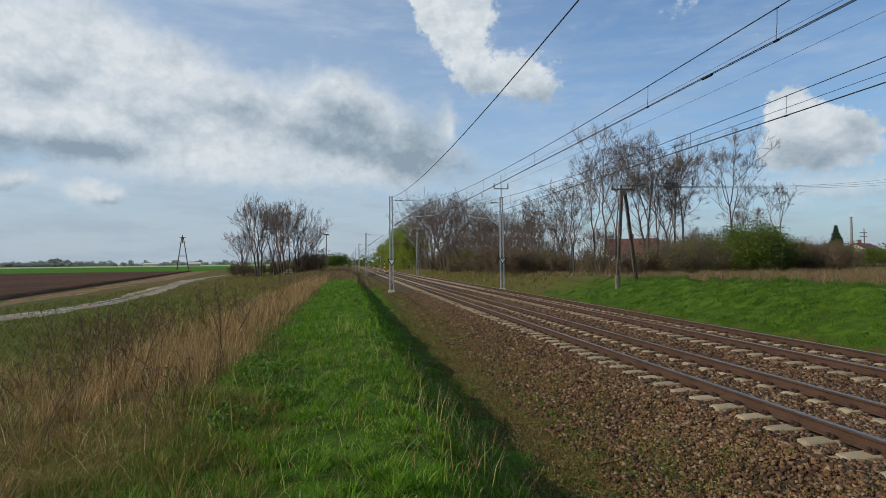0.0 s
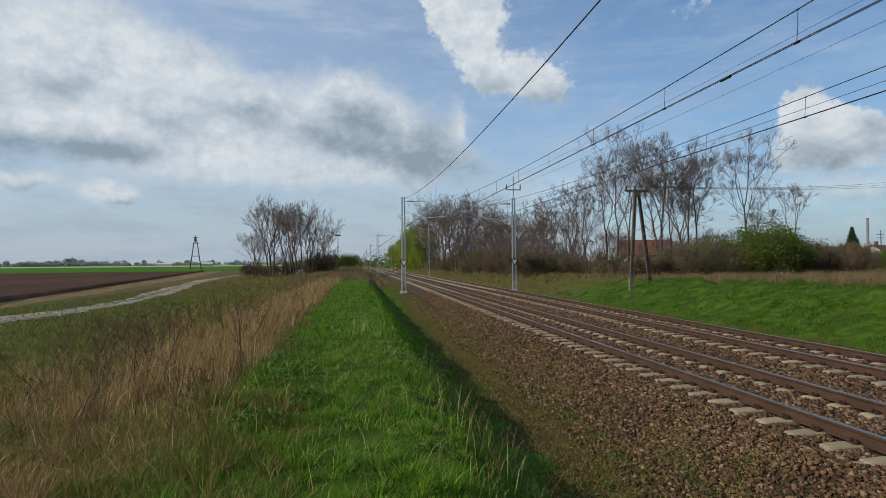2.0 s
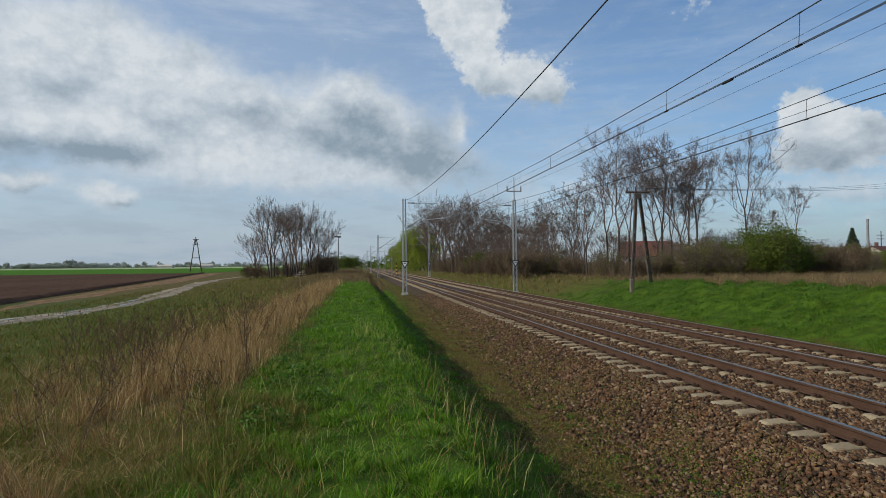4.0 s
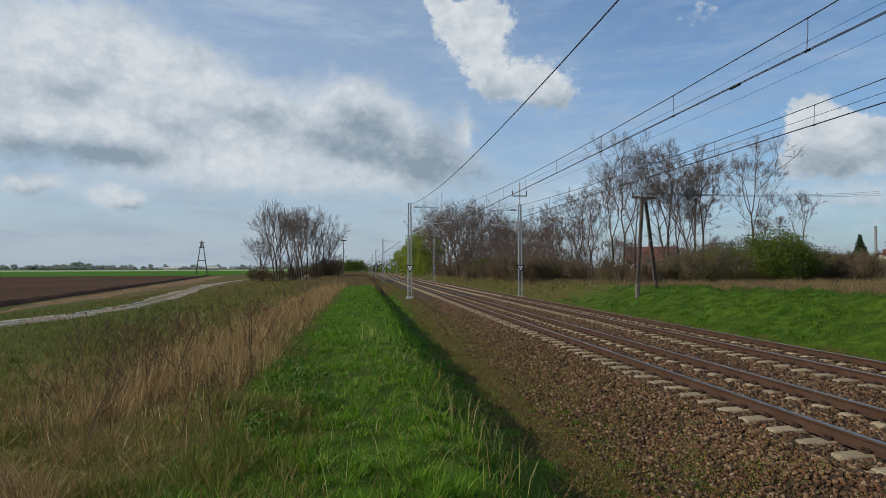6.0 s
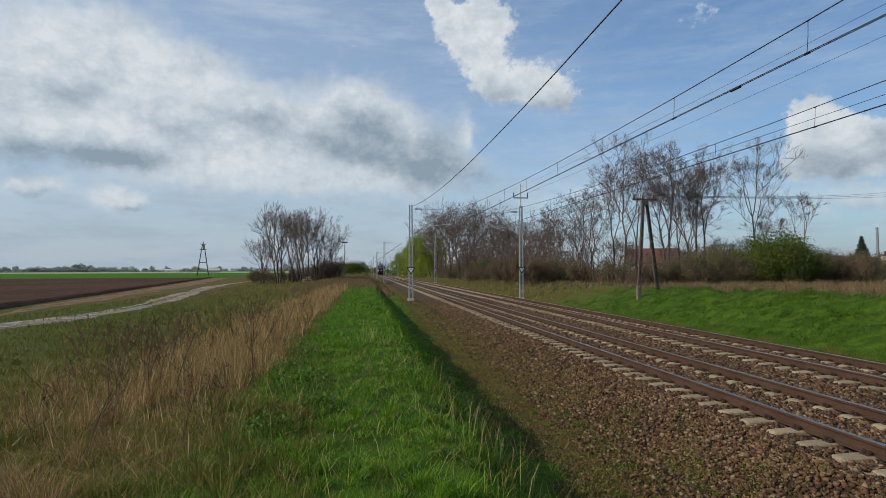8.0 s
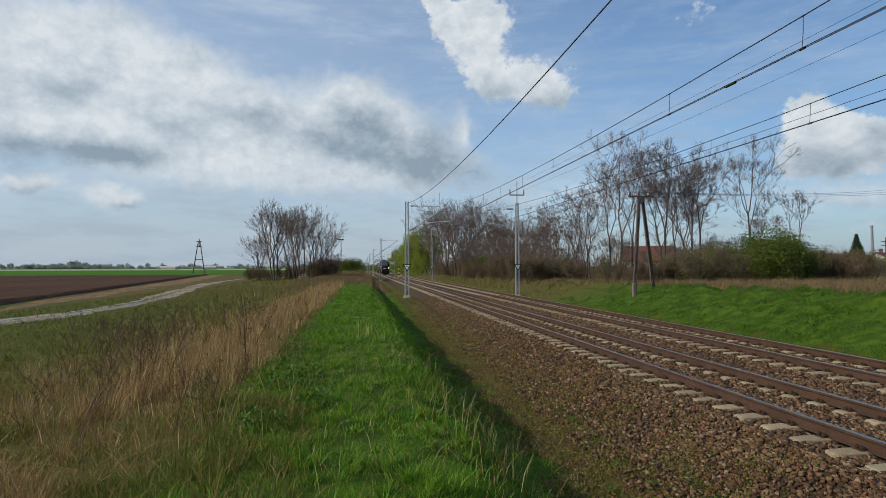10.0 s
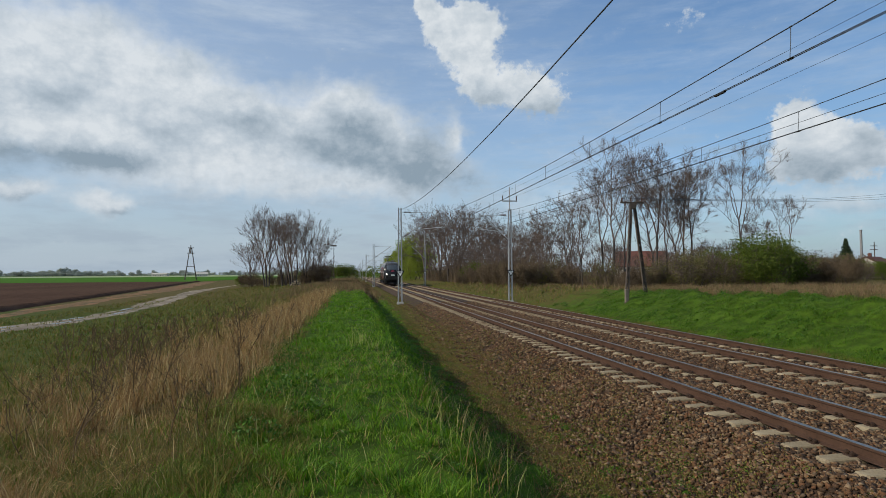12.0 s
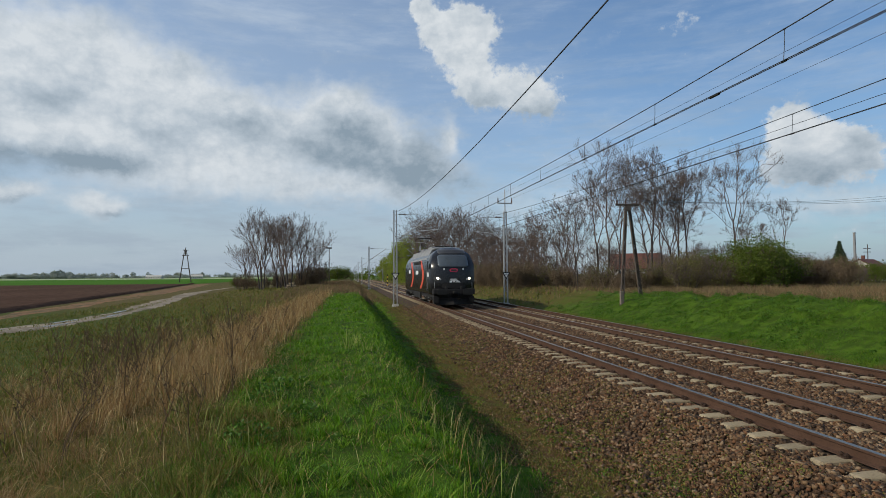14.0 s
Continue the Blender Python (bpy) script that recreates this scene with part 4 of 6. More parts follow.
# ---------------------------------------------------------------- locomotive
M_LOCO = material("black_loco_paint", [(0.008, 0.0075, 0.009), (0.010, 0.009, 0.010), (0.018, 0.016, 0.016)], 0.6, 12.0, 0.22, bump=0.02, depth=0.002, spec=0.4)
# roof grey is lightened, so the sky's reflection sits in the colour
M_ROOF = material("grey_roof_sky_sheen", [(0.17, 0.17, 0.175), (0.22, 0.22, 0.22), (0.12, 0.115, 0.11)], 0.7, 9.0, 0.5, bump=0.1, depth=0.004)
M_UNDER = material("grimy_underframe", [(0.009, 0.0085, 0.0085), (0.014, 0.0128, 0.012), (0.024, 0.021, 0.019)], 1.5, 16.0, 0.75, bump=0.3, depth=0.006)
M_ORANGE = material("orange_red_paint", [(0.62, 0.07, 0.025), (0.56, 0.06, 0.02), (0.45, 0.06, 0.03)], 1.0, 15.0, 0.35)
M_SCREEN = material("dark_windscreen", [(0.050, 0.060, 0.068), (0.056, 0.066, 0.075), (0.062, 0.072, 0.080)], 1.0, 5.0, 0.12, bump=0.0, spec=0.8)
M_BUFFER = material("worn_buffer_steel", [(0.020, 0.019, 0.018), (0.028, 0.026, 0.024), (0.014, 0.013, 0.012)], 3.0, 20.0, 0.5, 0.4)
M_EMBLEM = material("crimson_paint", [(0.55, 0.03, 0.08), (0.5, 0.03, 0.07), (0.42, 0.03, 0.06)], 1.0, 15.0, 0.35)
M_LAMP = glow("headlight_glow", (1.0, 0.86, 0.62), 7.0)
M_PANEDARK = material("tinted_cab_glass", [(0.012, 0.014, 0.016), (0.015, 0.017, 0.019), (0.018, 0.02, 0.022)], 1.0, 5.0, 0.25, bump=0.0, spec=0.4)
# grey for the sheen painted on the curve above the windscreen
M_BROW_SHEEN = material("grey_brow_sheen", [(0.040, 0.040, 0.044), (0.050, 0.050, 0.054), (0.032, 0.032, 0.035)], 0.8, 12.0, 0.38, bump=0.02, depth=0.002)
# light tone paints glints onto small steel parts around the dark underframe
M_DAMPER = material("glint_grey_steel", [(0.20, 0.20, 0.20), (0.25, 0.25, 0.25), (0.13, 0.125, 0.12)], 1.5, 14.0, 0.5, bump=0.1, depth=0.003)
M_LENS = material("lamp_glass", [(0.45, 0.45, 0.45), (0.5, 0.5, 0.5), (0.4, 0.4, 0.4)], 3.0, 30.0, 0.15)
LOCO_LONG = 19.2


def loco_width(z):
    return float(np.interp(z, [0.85, 1.2, 2.9, 3.3, 3.62, 3.88, 4.05, 4.14, 4.18], [1.44, 1.50, 1.50, 1.42, 1.28, 1.05, 0.78, 0.45, 0.12]))


def loco_front(x, z):
    """How far behind the foremost point the nose lies, at this height and this far from the middle."""
    back = float(np.interp(z, [0.85, 1.2, 2.2, 2.75, 3.2, 3.6, 3.9, 4.08, 4.18], [0.10, 0.0, 0.02, 0.10, 0.34, 0.62, 0.95, 1.35, 1.9]))
    w = loco_width(z)
    return back + 0.42 * min(1.0, abs(x) / w) ** 3.2


def loco_body():
    bm, rings = bmesh.new(), []
    for z in (0.85, 1.0, 1.2, 1.7, 2.2, 2.6, 2.75, 3.0, 3.2, 3.4, 3.6, 3.75, 3.9, 4.0, 4.08, 4.14, 4.18):
        w = loco_width(z)
        us = [math.sin(a) for a in np.linspace(-math.pi / 2, math.pi / 2, 19)]
        front = [(u * w, loco_front(u * w, z), z) for u in us]
        rear = [(-u * w, LOCO_LONG - loco_front(u * w, z), z) for u in us]
        side_r = [(w, y, z) for y in (2.5, 5, 9.6, 14, 16.7)]
        side_l = [(-w, y, z) for y in (16.7, 14, 9.6, 5, 2.5)]
        rings.append(front + side_r + rear + side_l)
    return add_loft(bm, rings)


def nose_patch(x0, x1, z0, z1, out, nx=14, nz=8, corner=0.0):
    """A piece of the nose's skin, a little proud of it, with thickness."""
    bm = bmesh.new()
    grid = []
    for k in range(nz + 1):
        z = z0 + (z1 - z0) * k / nz
        e = min(z - z0, z1 - z)
        cut = corner - math.sqrt(max(0, corner ** 2 - (corner - min(e, corner)) ** 2)) if corner else 0
        a, b = x0 + cut, x1 - cut
        grid.append([bm.verts.new((a + (b - a) * i / nx, loco_front(a + (b - a) * i / nx, z) - out, z)) for i in range(nx + 1)])
    for r0, r1 in zip(grid, grid[1:]):
        for i in range(nx):
            bm.faces.new((r0[i], r0[i + 1], r1[i + 1], r1[i]))
    ext = bmesh.ops.extrude_face_region(bm, geom=list(bm.faces))
    for v in ext["geom"]:
        if isinstance(v, bmesh.types.BMVert):
            v.co.y += out + 0.03
    return bm


def side_band(y_of, width, z0, z1, s):
    bm = bmesh.new()
    rings = []
    for k in range(13):
        z = z0 + (z1 - z0) * k / 12
        x, y = s * (loco_width(z) + 0.006), y_of((z - z0) / (z1 - z0))
        xi = s * (loco_width(z) - 0.02)
        rings.append([(x, y, z), (x, y + width, z), (xi, y + width, z), (xi, y, z)])
    return add_loft(bm, rings)


def locomotive():
    lo = empty("locomotive", pose(TRACK_1, 520, 0), "black electric locomotive with orange-red side bands and lit headlights", "locomotive")
    body = part("body", loco_body(), M_LOCO, lo, "glossy black rounded body shell", True)
    part("windscreen", nose_patch(-1.06, 1.06, 2.72, 3.60, 0.015, corner=0.16), M_SCREEN, body, "wide dark windscreen", True)
    for s in (-1, 1):
        part("wiper", add_rod(bmesh.new(), (s * 0.12, loco_front(0.1, 2.8) - 0.05, 2.76), (s * 0.45, loco_front(0.5, 3.4) - 0.04, 3.38), 0.014, sides=5), M_BLACK, body)
        part("marker_lamp", nose_patch(s * 0.66 - 0.05, s * 0.66 + 0.05, 2.53, 2.66, 0.02, 3, 3), M_LENS, body, "small white marker lamp")
        # twin headlight housing
        hs = part("headlight_housing", nose_patch(min(s * 0.88, s * 1.36), max(s * 0.88, s * 1.36), 1.82, 2.10, 0.012, 8, 5, 0.1), M_BLACK, body)
        y = loco_front(1.09, 1.96) - 0.03
        part("headlight", add_rod(bmesh.new(), (s * 1.09, y + 0.04, 1.96), (s * 1.09, y - 0.02, 1.96), 0.085, 0.075, 16), M_LAMP, hs, "lit warm-white headlight")
        part("tail_light", add_rod(bmesh.new(), (s * 0.92, loco_front(0.9, 1.92) - 0.02, 1.9), (s * 0.92, loco_front(0.9, 1.92) + 0.04, 1.9), 0.06, 0.06, 10), M_LENS, hs)
        # side dressing
        for y0, gap in ((4.4, 1.0), (11.3, 1.0)):
            part("side_band", side_band(lambda f, a=y0: a + 1.9 * (2 * f - 0.95) ** 2, gap, 1.15, 3.35, s), M_ORANGE, body, "curved orange-red band")
        part("cab_side_window", side_band(lambda f: 1.2, 0.75, 2.62, 3.2, s), M_PANEDARK, body)
        part("cab_door", add_box(bmesh.new(), (s * 1.505 - 0.012, 2.35, 1.15), (s * 1.505 + 0.012, 3.05, 3.2), 0.01), M_LOCO, body)
        part("grab_rail", add_rod(bmesh.new(), (s * 1.55, 2.25, 1.2), (s * 1.55, 2.25, 2.6), 0.018, sides=6), M_LENS, body)
        part("cab_side_window", side_band(lambda f: 17.25, 0.75, 2.62, 3.2, s), M_PANEDARK, body)
        for y0, z0, ln in ((1.75, 2.08, 0.9), (8.0, 2.25, 1.6), (13.9, 2.35, 1.3)):
            part("side_lettering", add_box(bmesh.new(), (s * 1.506 - 0.006, y0, z0), (s * 1.506 + 0.006, y0 + ln, z0 + 0.30)), M_WHITE, body, "white lettering bar")
        for k in range(5):
            part("side_grille", add_box(bmesh.new(), (s * 1.50 - 0.02, 6.5 + 0.95 * k, 3.05), (s * 1.49 + 0.02, 7.3 + 0.95 * k, 3.28)), M_UNDER, body)
        part("side_skirt", add_box(bmesh.new(), (s * 1.38 - 0.06, 7.4, 0.35), (s * 1.38 + 0.06, 11.8, 0.95), 0.03), M_UNDER, lo, "dark equipment box under the floor")
    # added strip: the curved nose's sheen, laid on as a greyer skin
    part("brow_sheen", nose_patch(-0.98, 0.98, 3.66, 4.02, 0.012, 14, 6, 0.12), M_BROW_SHEEN, body, "dark grey strip of painted sheen above the windscreen", True)
    part("lower_nose_panel", nose_patch(-0.80, 0.80, 1.30, 1.62, 0.014, 12, 4, 0.08), M_UNDER, body)
    for s in (-1, 1):
        part("cab_corner_rail", add_rod(bmesh.new(), (s * 1.30, loco_front(1.30, 1.4) - 0.05, 1.30), (s * 1.30, loco_front(1.30, 2.4) - 0.05, 1.74), 0.016, sides=6), M_DAMPER, body)
        part("socket_box", add_box(bmesh.new(), (s * 0.52 - 0.09, -0.10, 1.20), (s * 0.52 + 0.09, 0.10, 1.40), 0.02), M_UNDER, body)
        part("cab_mirror", add_box(bmesh.new(), (s * 1.54 - 0.05, 0.92, 2.62), (s * 1.54 + 0.05, 1.02, 2.98), 0.02), M_BLACK, body)
        for y0 in (2.1, 6.6, 12.5, 17.0):
            part("step", add_box(bmesh.new(), (s * 1.40 - 0.08, y0, 0.34), (s * 1.40 + 0.08, y0 + 0.45, 0.38), 0.01), M_DAMPER, lo)
            part("step_hanger", add_rod(bmesh.new(), (s * 1.44, y0 + 0.05, 0.36), (s * 1.44, y0 + 0.05, 0.95), 0.02, sides=6), M_UNDER, lo)
        for y0 in (3.2, 5.0, 13.6, 15.4):
            part("damper", add_rod(bmesh.new(), (s * 1.30, y0, 0.55), (s * 1.30, y0 + 0.55, 0.92), 0.045, 0.035, 8), M_DAMPER, lo, "suspension damper, light grey for painted glints")
        for y0 in (2.6, 7.0, 12.2, 16.4):
            part("sandbox", add_box(bmesh.new(), (s * 1.26 - 0.10, y0, 0.62), (s * 1.26 + 0.10, y0 + 0.4, 1.0), 0.04), M_UNDER, lo)
        for k in range(9):
            part("panel_joint", add_box(bmesh.new(), (s * 1.500 - 0.006, 3.3 + 1.45 * k, 1.2), (s * 1.500 + 0.006, 3.32 + 1.45 * k, 2.9)), M_UNDER, body)
    part("emblem", nose_patch(-0.28, 0.28, 2.40, 2.63, 0.02, 10, 6, 0.11), M_EMBLEM, body, "crimson oval emblem")
    part("emblem_face", nose_patch(-0.21, 0.21, 2.45, 2.58, 0.03, 10, 6, 0.06), M_BLACK, body)
    plate = part("number_plate", nose_patch(-0.34, 0.34, 1.66, 1.98, 0.02, 8, 3), M_UNDER, body, "dark plate with pale bars")
    for x0, x1, z0, z1 in ((-0.28, 0.20, 1.88, 1.93), (-0.24, 0.30, 1.80, 1.84), (-0.30, -0.14, 1.68, 1.77), (-0.08, 0.08, 1.70, 1.76), (0.13, 0.42, 1.69, 1.75), (0.20, 0.36, 1.77, 1.79)):
        part("plate_bar", nose_patch(x0, x1, z0, z1, 0.035, 4, 2), M_WHITE, plate)
    part("frame", add_box(bmesh.new(), (-1.36, 0.25, 0.62), (1.36, LOCO_LONG - 0.25, 0.98), 0.03), M_UNDER, lo)
    for end, sg in ((0, 1), (LOCO_LONG, -1)):
        part("buffer_beam", add_box(bmesh.new(), (-1.44, min(end - sg * 0.10, end + sg * 0.45), 0.86), (1.44, max(end - sg * 0.10, end + sg * 0.45), 1.26), 0.06), M_UNDER, lo)
        for s in (-1, 1):
            bm = add_rod(bmesh.new(), (s * 0.88, end, 1.05), (s * 0.88, end - sg * 0.45, 1.05), 0.12, sides=12)
            add_box(bm, (s * 0.88 - 0.32, min(end - sg * 0.45, end - sg * 0.50), 0.85), (s * 0.88 + 0.32, max(end - sg * 0.45, end - sg * 0.50), 1.25), 0.015)
            part("buffer", bm, M_BUFFER, lo, "worn grey buffer")
            part("corner_step", add_box(bmesh.new(), (s * 1.22 - 0.2, min(end, end + sg * 0.5), 0.32), (s * 1.22 + 0.2, max(end, end + sg * 0.5), 0.74), 0.04), M_UNDER, lo)
        bm = bmesh.new()
        add_loft(bm, [[(-1.36, end + sg * 0.3, 0.18), (0, end - sg * 0.05, 0.18), (1.36, end + sg * 0.3, 0.18), (1.36, end + sg * 0.4, 0.18), (-1.36, end + sg * 0.4, 0.18)],
                      [(-1.36, end + sg * 0.38, 0.60), (0, end + sg * 0.1, 0.60), (1.36, end + sg * 0.38, 0.60), (1.36, end + sg * 0.5, 0.60), (-1.36, end + sg * 0.5, 0.60)]])
        part("snow_plough", bm, M_UNDER, lo)
        for s in (-0.42, -0.28, 0.28, 0.42):
            pts = [(s, end - sg * 0.12, 0.98), (s * 1.02, end - sg * 0.24, 0.78), (s * 0.98, end - sg * 0.2, 0.52), (s * 0.9, end - sg * 0.1, 0.62)]
            hv, hq = tube_points(pts, 0.026, 6)
            part("brake_hose", mesh_np("brake_hose", hv, hq, (), [M_BUFFER], True), None, lo)
        part("coupling_hook", add_box(bmesh.new(), (-0.10, min(end - sg * 0.35, end), 0.92), (0.10, max(end - sg * 0.35, end), 1.10), 0.03), M_UNDER, lo)
    for y0 in (2.3, 12.7):
        bg = part("bogie", add_box(bmesh.new(), (-1.15, y0 - 0.5, 0.42), (1.15, y0 + 4.7, 0.72), 0.05), M_UNDER, lo, "grimy six-wheel bogie")
        for k in range(3):
            bm = bmesh.new()
            for s in (-1, 1):
                add_rod(bm, (s * 0.68, y0 + 0.2 + 1.9 * k, 0.59), (s * 0.82, y0 + 0.2 + 1.9 * k, 0.59), 0.58, 0.58, 24)
                add_rod(bm, (s * 0.66, y0 + 0.2 + 1.9 * k, 0.59), (s * 0.69, y0 + 0.2 + 1.9 * k, 0.59), 0.60, 0.60, 24)
            add_rod(bm, (-0.8, y0 + 0.2 + 1.9 * k, 0.59), (0.8, y0 + 0.2 + 1.9 * k, 0.59), 0.09, 0.09, 10)
            part("wheelset", bm, M_RUST, bg)
            for s in (-1, 1):
                part("axle_box", add_box(bmesh.new(), (s * 1.12 - 0.14, y0 - 0.02 + 1.9 * k, 0.40), (s * 1.12 + 0.14, y0 + 0.42 + 1.9 * k, 0.80), 0.05), M_UNDER, bg)
    roof = part("roof", add_box(bmesh.new(), (-0.95, 2.6, 4.02), (0.95, LOCO_LONG - 2.6, 4.20), 0.07), M_ROOF, lo, "grey roof, lightened for reflected sky")
    for s in (-1, 1):
        bm = bmesh.new()
        add_loft(bm, [[(s * 1.42, y, 3.34), (s * 1.10, y, 3.90), (s * 1.02, y, 4.06), (s * 0.92, y, 4.06), (s * 1.0, y, 3.86), (s * 1.36, y, 3.30)] for y in (3.4, 9.6, LOCO_LONG - 3.4)])
        part("roof_panel", bm, M_ROOF, roof, "sloping roof panel, pale with painted sky sheen")
    for y0, y1, hh in ((5.4, 7.6, 0.22), (8.2, 9.6, 0.16), (10.4, 12.4, 0.24)):
        part("roof_hatch", add_box(bmesh.new(), (-0.75, y0, 4.18), (0.75, y1, 4.18 + hh), 0.05), M_ROOF, roof)
    for y0 in (3.6, 4.4, 9.95, 12.8):
        bm = bmesh.new()
        for k in range(4):
            add_rod(bm, (0.3, y0, 4.20 + 0.09 * k), (0.3, y0, 4.26 + 0.09 * k), 0.10, 0.07, 10)
        part("roof_insulator", bm, M_BROWNINS, roof)
    # raised pantograph at the rear, folded one at the front
    pg = part("pantograph", add_box(bmesh.new(), (-0.6, 14.6, 4.30), (0.6, 16.2, 4.38), 0.02), M_UNDER, lo, "raised dark pantograph")
    part("lower_arm", add_rod(bmesh.new(), (0, 14.9, 4.38), (0, 16.6, 5.02), 0.05), M_UNDER, pg)
    for s in (-1, 1):
        part("upper_arm", add_rod(bmesh.new(), (s * 0.12, 16.6, 5.02), (s * 0.45, 15.5, 5.58), 0.028, sides=6), M_UNDER, pg)
    part("collector_head", add_box(bmesh.new(), (-0.62, 15.3, 5.60), (0.62, 15.65, 5.67), 0.02), M_UNDER, pg)
    for s in (-1, 1):
        part("collector_horn", add_rod(bmesh.new(), (s * 0.62, 15.47, 5.63), (s * 0.92, 15.47, 5.42), 0.022, sides=6), M_UNDER, pg)
    fp = part("folded_pantograph", add_box(bmesh.new(), (-0.5, 3.2, 4.20), (0.5, 4.9, 4.25), 0.02), M_UNDER, lo)
    part("collector_head", add_box(bmesh.new(), (-0.75, 3.5, 4.29), (0.75, 3.75, 4.33), 0.02), M_UNDER, fp)
    part("folded_arm", add_rod(bmesh.new(), (0, 3.4, 4.28), (0, 4.9, 4.30), 0.03), M_UNDER, fp)
    return lo


loco = locomotive()

# ---------------------------------------------------------------- far and roadside things


M_POLEFOOT = material("pole_foot", [(0.15, 0.125, 0.10), (0.18, 0.15, 0.12), (0.10, 0.08, 0.066)], 2.0, 20.0, 0.9, bump=0.3, depth=0.006)


def a_pole(x, y):
    """Old concrete A-shaped power pole of two ladder-like legs."""
    z = float(ground_z(x, y))
    p = empty("power_pole", pose(x, y, 0), "weathered A-shaped concrete power pole on the grass bank", "power pole")
    top = 6.42
    for foot, name in (((-0.72, 0.0), "leg"), ((1.36, 1.6), "leg")):
        a, b = Vector((foot[0], foot[1], z - 0.4 if foot[0] < 0 else float(ground_z(x + 1.36, y + 1.6)) - 0.1)), Vector((0.12 if foot[0] > 0 else -0.06, 0.5, top))
        d = (b - a).normalized()
        u = d.cross(Vector((0, 1, 0))).normalized()
        bm = bmesh.new()
        for s in (-1, 1):
            add_loft(bm, [[c + u * (s * w) + u * i + Vector((0, j, 0)) for i, j in ((-0.026, -0.07), (0.026, -0.07), (0.026, 0.07), (-0.026, 0.07))] for c, w in ((a, 0.085), (b, 0.048))])
        n = 13
        for k in range(n):
            c = a.lerp(b, (k + 0.5) / n)
            w = 0.080 - 0.035 * (k + 0.5) / n
            add_loft(bm, [[c + u * (s * w) + d * i + Vector((0, j, 0)) for i, j in ((-0.11, -0.05), (0.11, -0.05), (0.11, 0.05), (-0.11, 0.05))] for s in (-1, 1)])
        part(name, bm, M_OLDPOLE, p, "ladder-like concrete leg")
    base = part("base_sleeve", add_box(bmesh.new(), (-0.81, -0.09, z - 0.3), (-0.60, 0.09, z + 0.55), 0.03), M_POLEFOOT, p, "paler concrete foot")
    arm = part("crossarm", add_box(bmesh.new(), (-0.76, 0.42, top - 0.06), (0.76, 0.54, top + 0.05), 0.02), M_OLDPOLE, p)
    part("cap", add_box(bmesh.new(), (-0.15, 0.4, top - 0.38), (0.21, 0.6, top - 0.07), 0.03), M_OLDPOLE, p)
    for s in (-0.66, -0.1, 0.62):
        part("pin_insulator", add_rod(bmesh.new(), (s, 0.48, top + 0.05), (s, 0.48, top + 0.28), 0.06, 0.04), M_BROWNINS, arm)
    return p


a_pole(16.72, 33.0)
for k, (dx, dz) in enumerate(((-0.75, 0.0), (-0.1, 0.02), (0.7, 0.04))):
    a, b = np.array([16.72 + dx, 33.48, 6.68]), np.array([75.0, 63.0 + 1.6 * k, 11.9 + 0.5 * k])
    wire("power_wire", [tuple(a + (b - a) * f - np.array([0, 0, 0.6 * 4 * f * (1 - f)])) for f in np.linspace(0, 1, 16)], 0.012, None, "thin power wire from the concrete pole")


def power_tower(x, y):
    z = float(ground_z(x, y))
    p = empty("power_tower", pose(x, y, z), "dark A-frame power pylon standing in the field", "pylon")
    top = 18.0
    for s in (-1, 1):
        part("leg", add_rod(bmesh.new(), (s * 3.0, 0, -0.3), (s * 0.45, 0, top - 0.8), 0.30, 0.2), M_OLDPOLE, p)
    part("tie_beam", add_box(bmesh.new(), (-1.75, -0.15, 7.2), (1.75, 0.15, 7.55)), M_OLDPOLE, p)
    part("crossarm", add_box(bmesh.new(), (-1.7, -0.15, 14.2), (1.7, 0.15, 14.5)), M_OLDPOLE, p)
    part("top_arm", add_box(bmesh.new(), (-1.5, -0.15, top - 0.9), (1.5, 0.15, top - 0.6)), M_OLDPOLE, p)
    part("peak", add_rod(bmesh.new(), (0, 0, 14.4), (0, 0, top + 0.6), 0.35, 0.2), M_OLDPOLE, p)


power_tower(-85.8, 330)


def lamp_post(x, y, h):
    z = float(ground_z(x, y))
    p = empty("lamp_post", pose(x, y, z), "slim dark post with a lamp head beside the trees", "lamp post")
    part("post", add_rod(bmesh.new(), (0, 0, -0.2), (0, 0, h), 0.10, 0.08), M_OLDPOLE, p)
    part("lamp_head", add_box(bmesh.new(), (-0.75, -0.2, h), (0.75, 0.2, h + 0.35), 0.06), M_OLDPOLE, p)


lamp_post(-5.2, 160, 9.0)


def signal_post(x, y):
    p = empty("marker_post", pose(x, y, -0.3), "short black and yellow marker post by the track", "marker post")
    for k in range(6):
        part("stripe", add_rod(bmesh.new(), (0, 0, 0.45 * k), (0, 0, 0.45 * (k + 1)), 0.14, sides=10), M_BLACK if k % 2 else M_YELLOW, p)


M_YELLOW = material("yellow_paint", [(0.62, 0.42, 0.05), (0.55, 0.38, 0.05), (0.45, 0.32, 0.06)], 2.0, 20.0, 0.6)
signal_post(8.93 + 0.2, 141)

M_TILE = material("red_roof_tile", [(0.115, 0.045, 0.035), (0.14, 0.056, 0.042), (0.085, 0.038, 0.03)], 0.8, 8.0, 0.85)
M_SLATE = material("dark_slate_roof", [(0.055, 0.06, 0.07), (0.07, 0.075, 0.085), (0.045, 0.05, 0.06)], 0.8, 8.0, 0.7)
M_RENDER = material("pale_render", [(0.50, 0.48, 0.43), (0.45, 0.42, 0.38), (0.38, 0.35, 0.31)], 0.8, 6.0, 0.9)
